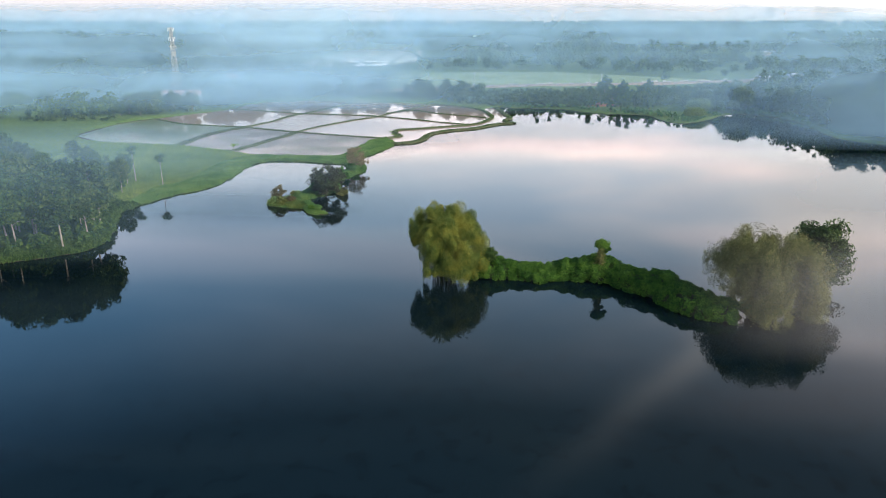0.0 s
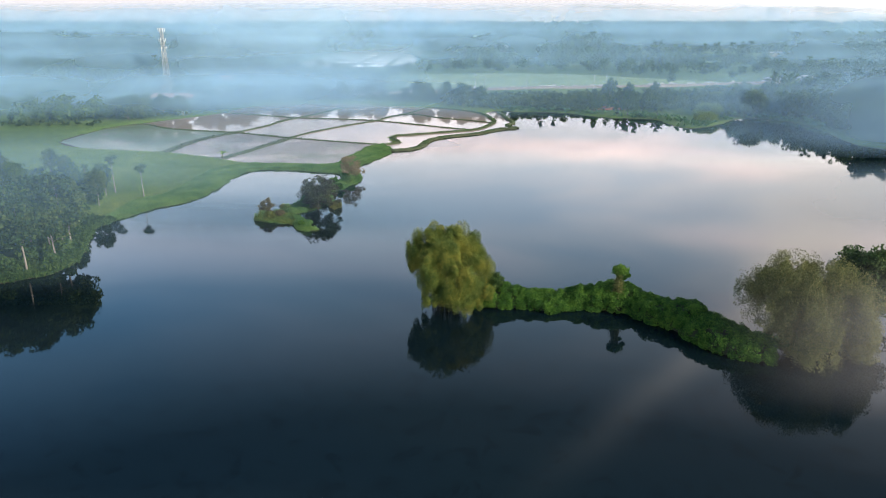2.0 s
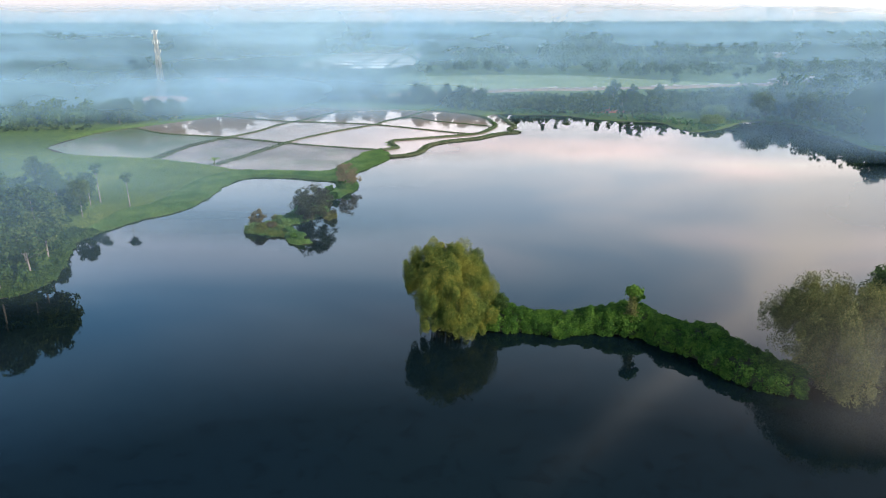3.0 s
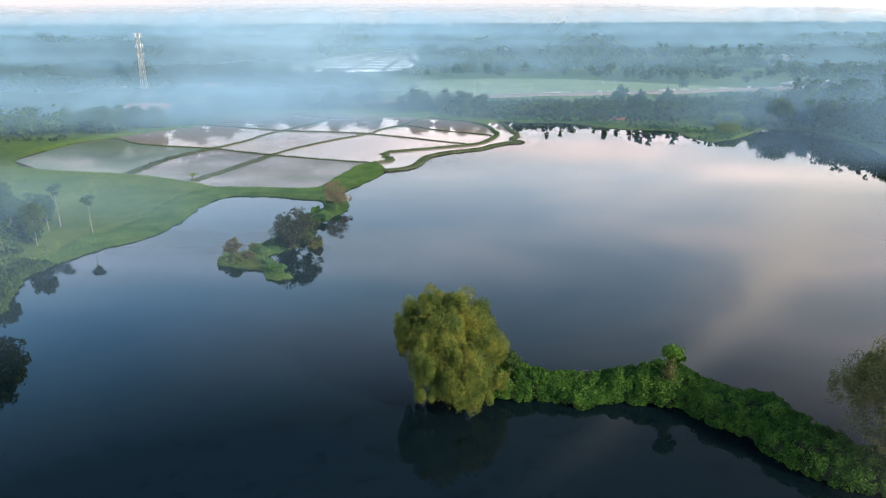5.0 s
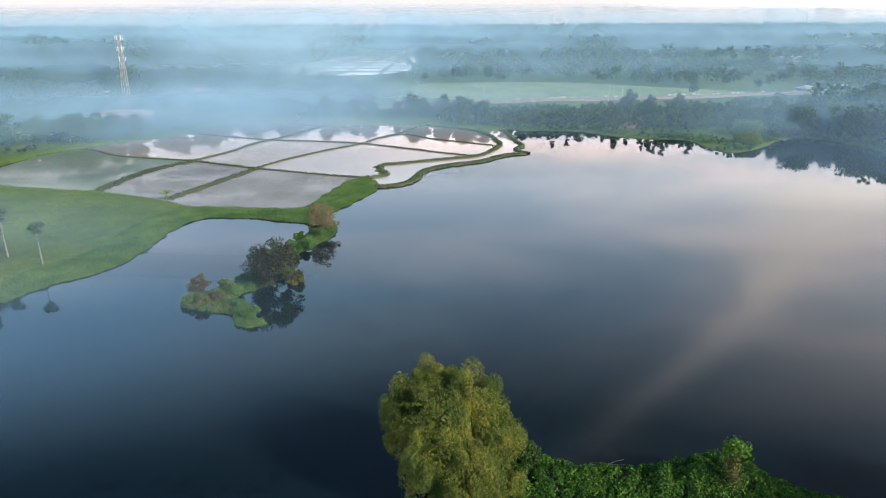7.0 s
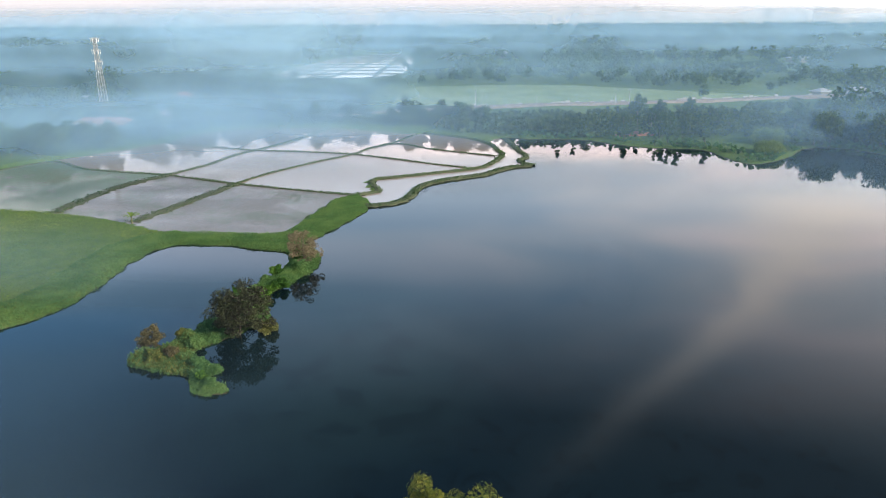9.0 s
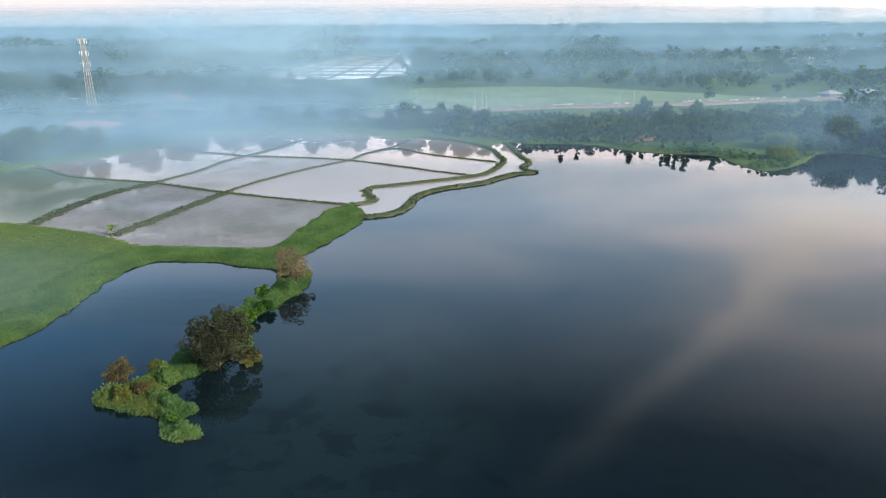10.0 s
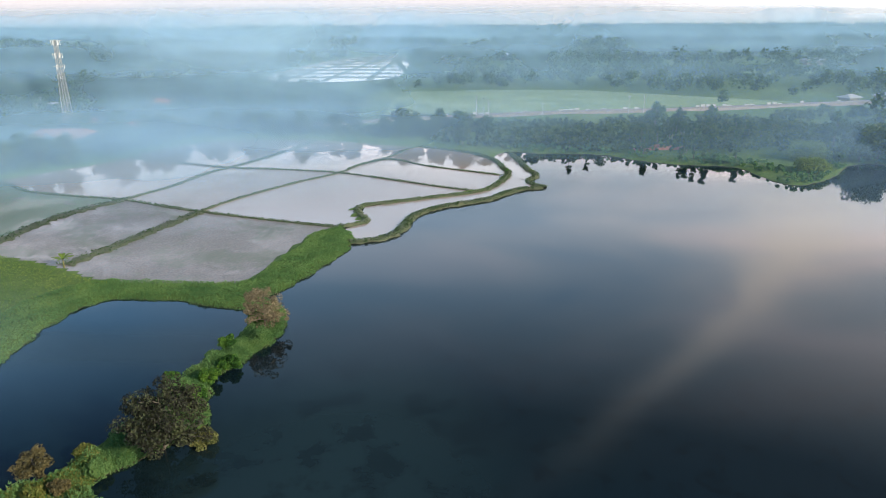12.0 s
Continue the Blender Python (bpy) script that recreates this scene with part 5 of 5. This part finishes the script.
def palm(at, high, seed, label):
    """Banana-like plant: short stem and long arching leaves."""
    r = np.random.default_rng(seed)
    ob = empty("banana_plant", (*at, float(height_at([at])[0])))
    tagged(ob, label, "banana plant")
    v, f = tube([(0, 0, -0.2), (0, 0, high * 0.3), (0.05, 0, high * 0.55)], [0.16, 0.14, 0.09], 6)
    part("stem", mesh_from("stem", v, f, CULM, True), CULM, ob)
    for k in range(9):
        a, up = k * 2.4, r.uniform(0.5, 1.0)
        s = np.linspace(0, 1, 6)
        reach = high * 0.55
        mid = np.column_stack([np.cos(a) * s * reach, np.sin(a) * s * reach, high * 0.5 + high * 0.55 * up * s * (1.25 - s * 0.9)])
        w = np.sin(np.pi * np.clip(s * 0.93 + 0.05, 0, 1))[:, None] * high * 0.085
        off = np.array([-math.sin(a), math.cos(a), 0.0]) * w
        v = np.stack([mid - off - (0, 0, 0.08), mid, mid + off - (0, 0, 0.08)], 1).reshape(-1, 3)
        f = np.array([(i * 3 + j, i * 3 + j + 1, i * 3 + j + 4, i * 3 + j + 3) for i in range(5) for j in range(2)])
        part("leaf", mesh_from("leaf", v, f, YELLOW_LEAF, True), YELLOW_LEAF, ob)


palm((-90.5, 257.5), 4.2, 1, "bright green banana plant at the paddy field's corner")


def bare_trunk(at, high, label):
    tree(tree_data(300, high, 2.0, 0.82, 9, 20, 0.4, PALE_BARK, TREE_LEAF, 5, 0.02), at, 0, 1, label)


bare_trunk((-93.5, 200.5), 9.5, "thin pale trunk with a small flat crown on the bank")
bare_trunk((-104, 205), 11.0, "thin pale trunk with a small flat crown by the wood")


def pylon(at, high):
    ob = empty("power_pylon", (*at, float(height_at([at])[0])))
    tagged(ob, "distant steel power pylon with three crossarms", "pylon", "distant pylons")
    for sx in (-1, 1):
        for sy in (-1, 1):
            v, f = tube([(sx * high * 0.09, sy * high * 0.09, -0.5), (sx * high * 0.02, sy * high * 0.02, high * 0.7), (0, 0, high)], [0.4, 0.3, 0.2], 4)
            part("leg", mesh_from("leg", v, f, STEEL), STEEL, ob)
    for z, w in ((0.66, 0.36), (0.78, 0.30), (0.90, 0.22)):
        v, f = box_piece(0, 0, high * z, high * w, 0.7, 0.7)
        part("crossarm", mesh_from("crossarm", v, f, STEEL), STEEL, ob)


for at, high in (((880, 2550), 55), ((700, 2650), 52), ((150, 2900), 60), ((1230, 2900), 55), ((410, 2700), 45)):
    pylon(at, high)


def block(at, sx, high, label):
    ob = empty("apartment_block", (*at, float(height_at([at])[0])))
    tagged(ob, label, "apartment block", "distant city")
    v, f = box_piece(0, 0, -1, sx, 30, high)
    part("wall", mesh_from("wall", v, f, CONCRETE), CONCRETE, ob)
    v, f = box_piece(0, 0, high - 1, sx * 0.4, 14, 6)
    part("roof_house", mesh_from("roof_house", v, f, CONCRETE), CONCRETE, ob)
    for k in range(5):
        v, f = box_piece(0, -15.1, high * (0.12 + 0.17 * k), sx * 0.86, 0.6, high * 0.06)
        part("window_band", mesh_from("window_band", v, f, DARK_GLASS), DARK_GLASS, ob)


for x, w, h in ((618, 22, 78), (650, 24, 80), (800, 24, 74), (815, 20, 74), (925, 20, 72), (960, 18, 70), (1000, 26, 80), (1025, 22, 72), (1170, 30, 62), (1800, 80, 58), (2080, 26, 62), (2105, 30, 62),
                (2190, 140, 58)):
    block((x, 4690), w * 0.7, h, "pale distant apartment block on the horizon")

# ---- wood smoke and distance haze, painted on translucent sheets ----


def smoke_haze_sheet(y, half, top, thickness, low, high, patch, seed, label, x0=0.0, tint=(0.44, 0.72, 1.0), ends=(-40.0, 330.0, 0.38), thin=0.30, cap=0.55):
    n, m = 40, 8
    u, w = np.meshgrid(np.linspace(-1, 1, n), np.linspace(0, 1, m), indexing="ij")
    x = x0 + u * half
    yy = y + 0.006 * half * np.sin(u * 7 + seed) + 0.10 * half * u ** 2 + w * top * 0.7
    v = np.column_stack([x.ravel(), yy.ravel(), (w * top + 0.5).ravel()])
    i, j = np.meshgrid(np.arange(n - 1), np.arange(m - 1), indexing="ij")
    f = np.stack([i * m + j, (i + 1) * m + j, (i + 1) * m + j + 1, i * m + j + 1], -1).reshape(-1, 4)
    mat = smoke_haze_material("smoke_and_haze", thickness, low, high, top, patch, seed, tint, ends, x0, half, thin, cap)
    tagged(new("smoke_haze_sheet", mesh_from("smoke_haze_sheet", v, f, mat, True)), label, "smoke", kind="stuff")


# tint and opacity paint haze that deepens sheet by sheet; the plume is smoke
SMOKE_HAZE = "thin bluish sheet painting wood smoke and air haze over fields and woods"
FOG_HAZE = (0.86, 0.78, 0.77)
smoke_haze_sheet(90, 52, 20, 0.20, 0.0, 5, 0.04, 98, "thin grey sheet painting smoky haze before the pale bamboo", 82, ends=(200.0, 300.0, 1.0), thin=0.4, tint=(0.74, 0.71, 0.73), cap=0.45)
smoke_haze_sheet(87, 84, 39, 0.15, 19.0, 29, 0.022, 154, SMOKE_HAZE, -78, ends=(-24.0, -5.0, 0.0), thin=0.6, cap=0.80)
smoke_haze_sheet(122, 140, 31, 0.13, 0.5, 9, 0.025, 117, SMOKE_HAZE, -150, ends=(-78.0, -48.0, 0.0), thin=0.6)
smoke_haze_sheet(190, 130, 20, 0.18, 2.0, 9, 0.020, 188, SMOKE_HAZE, -150, ends=(-76.0, -50.0, 0.0), thin=0.6, cap=0.6)
smoke_haze_sheet(248, 205, 36, 0.54, 11.0, 20, 0.020, 7, SMOKE_HAZE, -150, ends=(-70.0, 0.0, 0.0), thin=0.55, cap=0.70)
smoke_haze_sheet(263, 190, 44, 0.42, -1.0, 8, 0.016, 261, SMOKE_HAZE, 225, ends=(400.0, 500.0, 0.9), thin=0.6, cap=0.5)
smoke_haze_sheet(360, 560, 26, 0.46, -2.0, 8, 0.012, 361, SMOKE_HAZE, -10, ends=(-50.0, 50.0, 0.52), thin=0.6)
smoke_haze_sheet(424, 700, 40, 0.48, 0.5, 14, 0.012, 1, SMOKE_HAZE, ends=(-50.0, 70.0, 0.66), thin=0.5)
smoke_haze_sheet(500, 105, 80, 0.40, 0.5, 14, 0.012, 11, "pale plume of wood smoke rising behind the paddy fields", -136, tint=(0.55, 0.80, 1.0))
smoke_haze_sheet(600, 900, 46, 0.52, 0.5, 16, 0.010, 2, SMOKE_HAZE, -50, ends=(-170.0, -70.0, 0.75), thin=0.4)
smoke_haze_sheet(880, 1500, 72, 0.58, 0.5, 18, 0.008, 3, SMOKE_HAZE, ends=(-40.0, 500.0, 0.9), thin=0.4)
smoke_haze_sheet(1300, 2300, 70, 0.68, 0.5, 18, 0.005, 4, SMOKE_HAZE, ends=(-40.0, 900.0, 0.7))
# pinkish tint paints the haze in front of the horizon
smoke_haze_sheet(2400, 4200, 76, 0.86, -40.0, 4.0, 0.003, 5, "pale sheet painting morning fog and haze along the horizon", tint=FOG_HAZE, ends=(-40.0, 2000.0, 0.95), thin=0.9, cap=0.68)
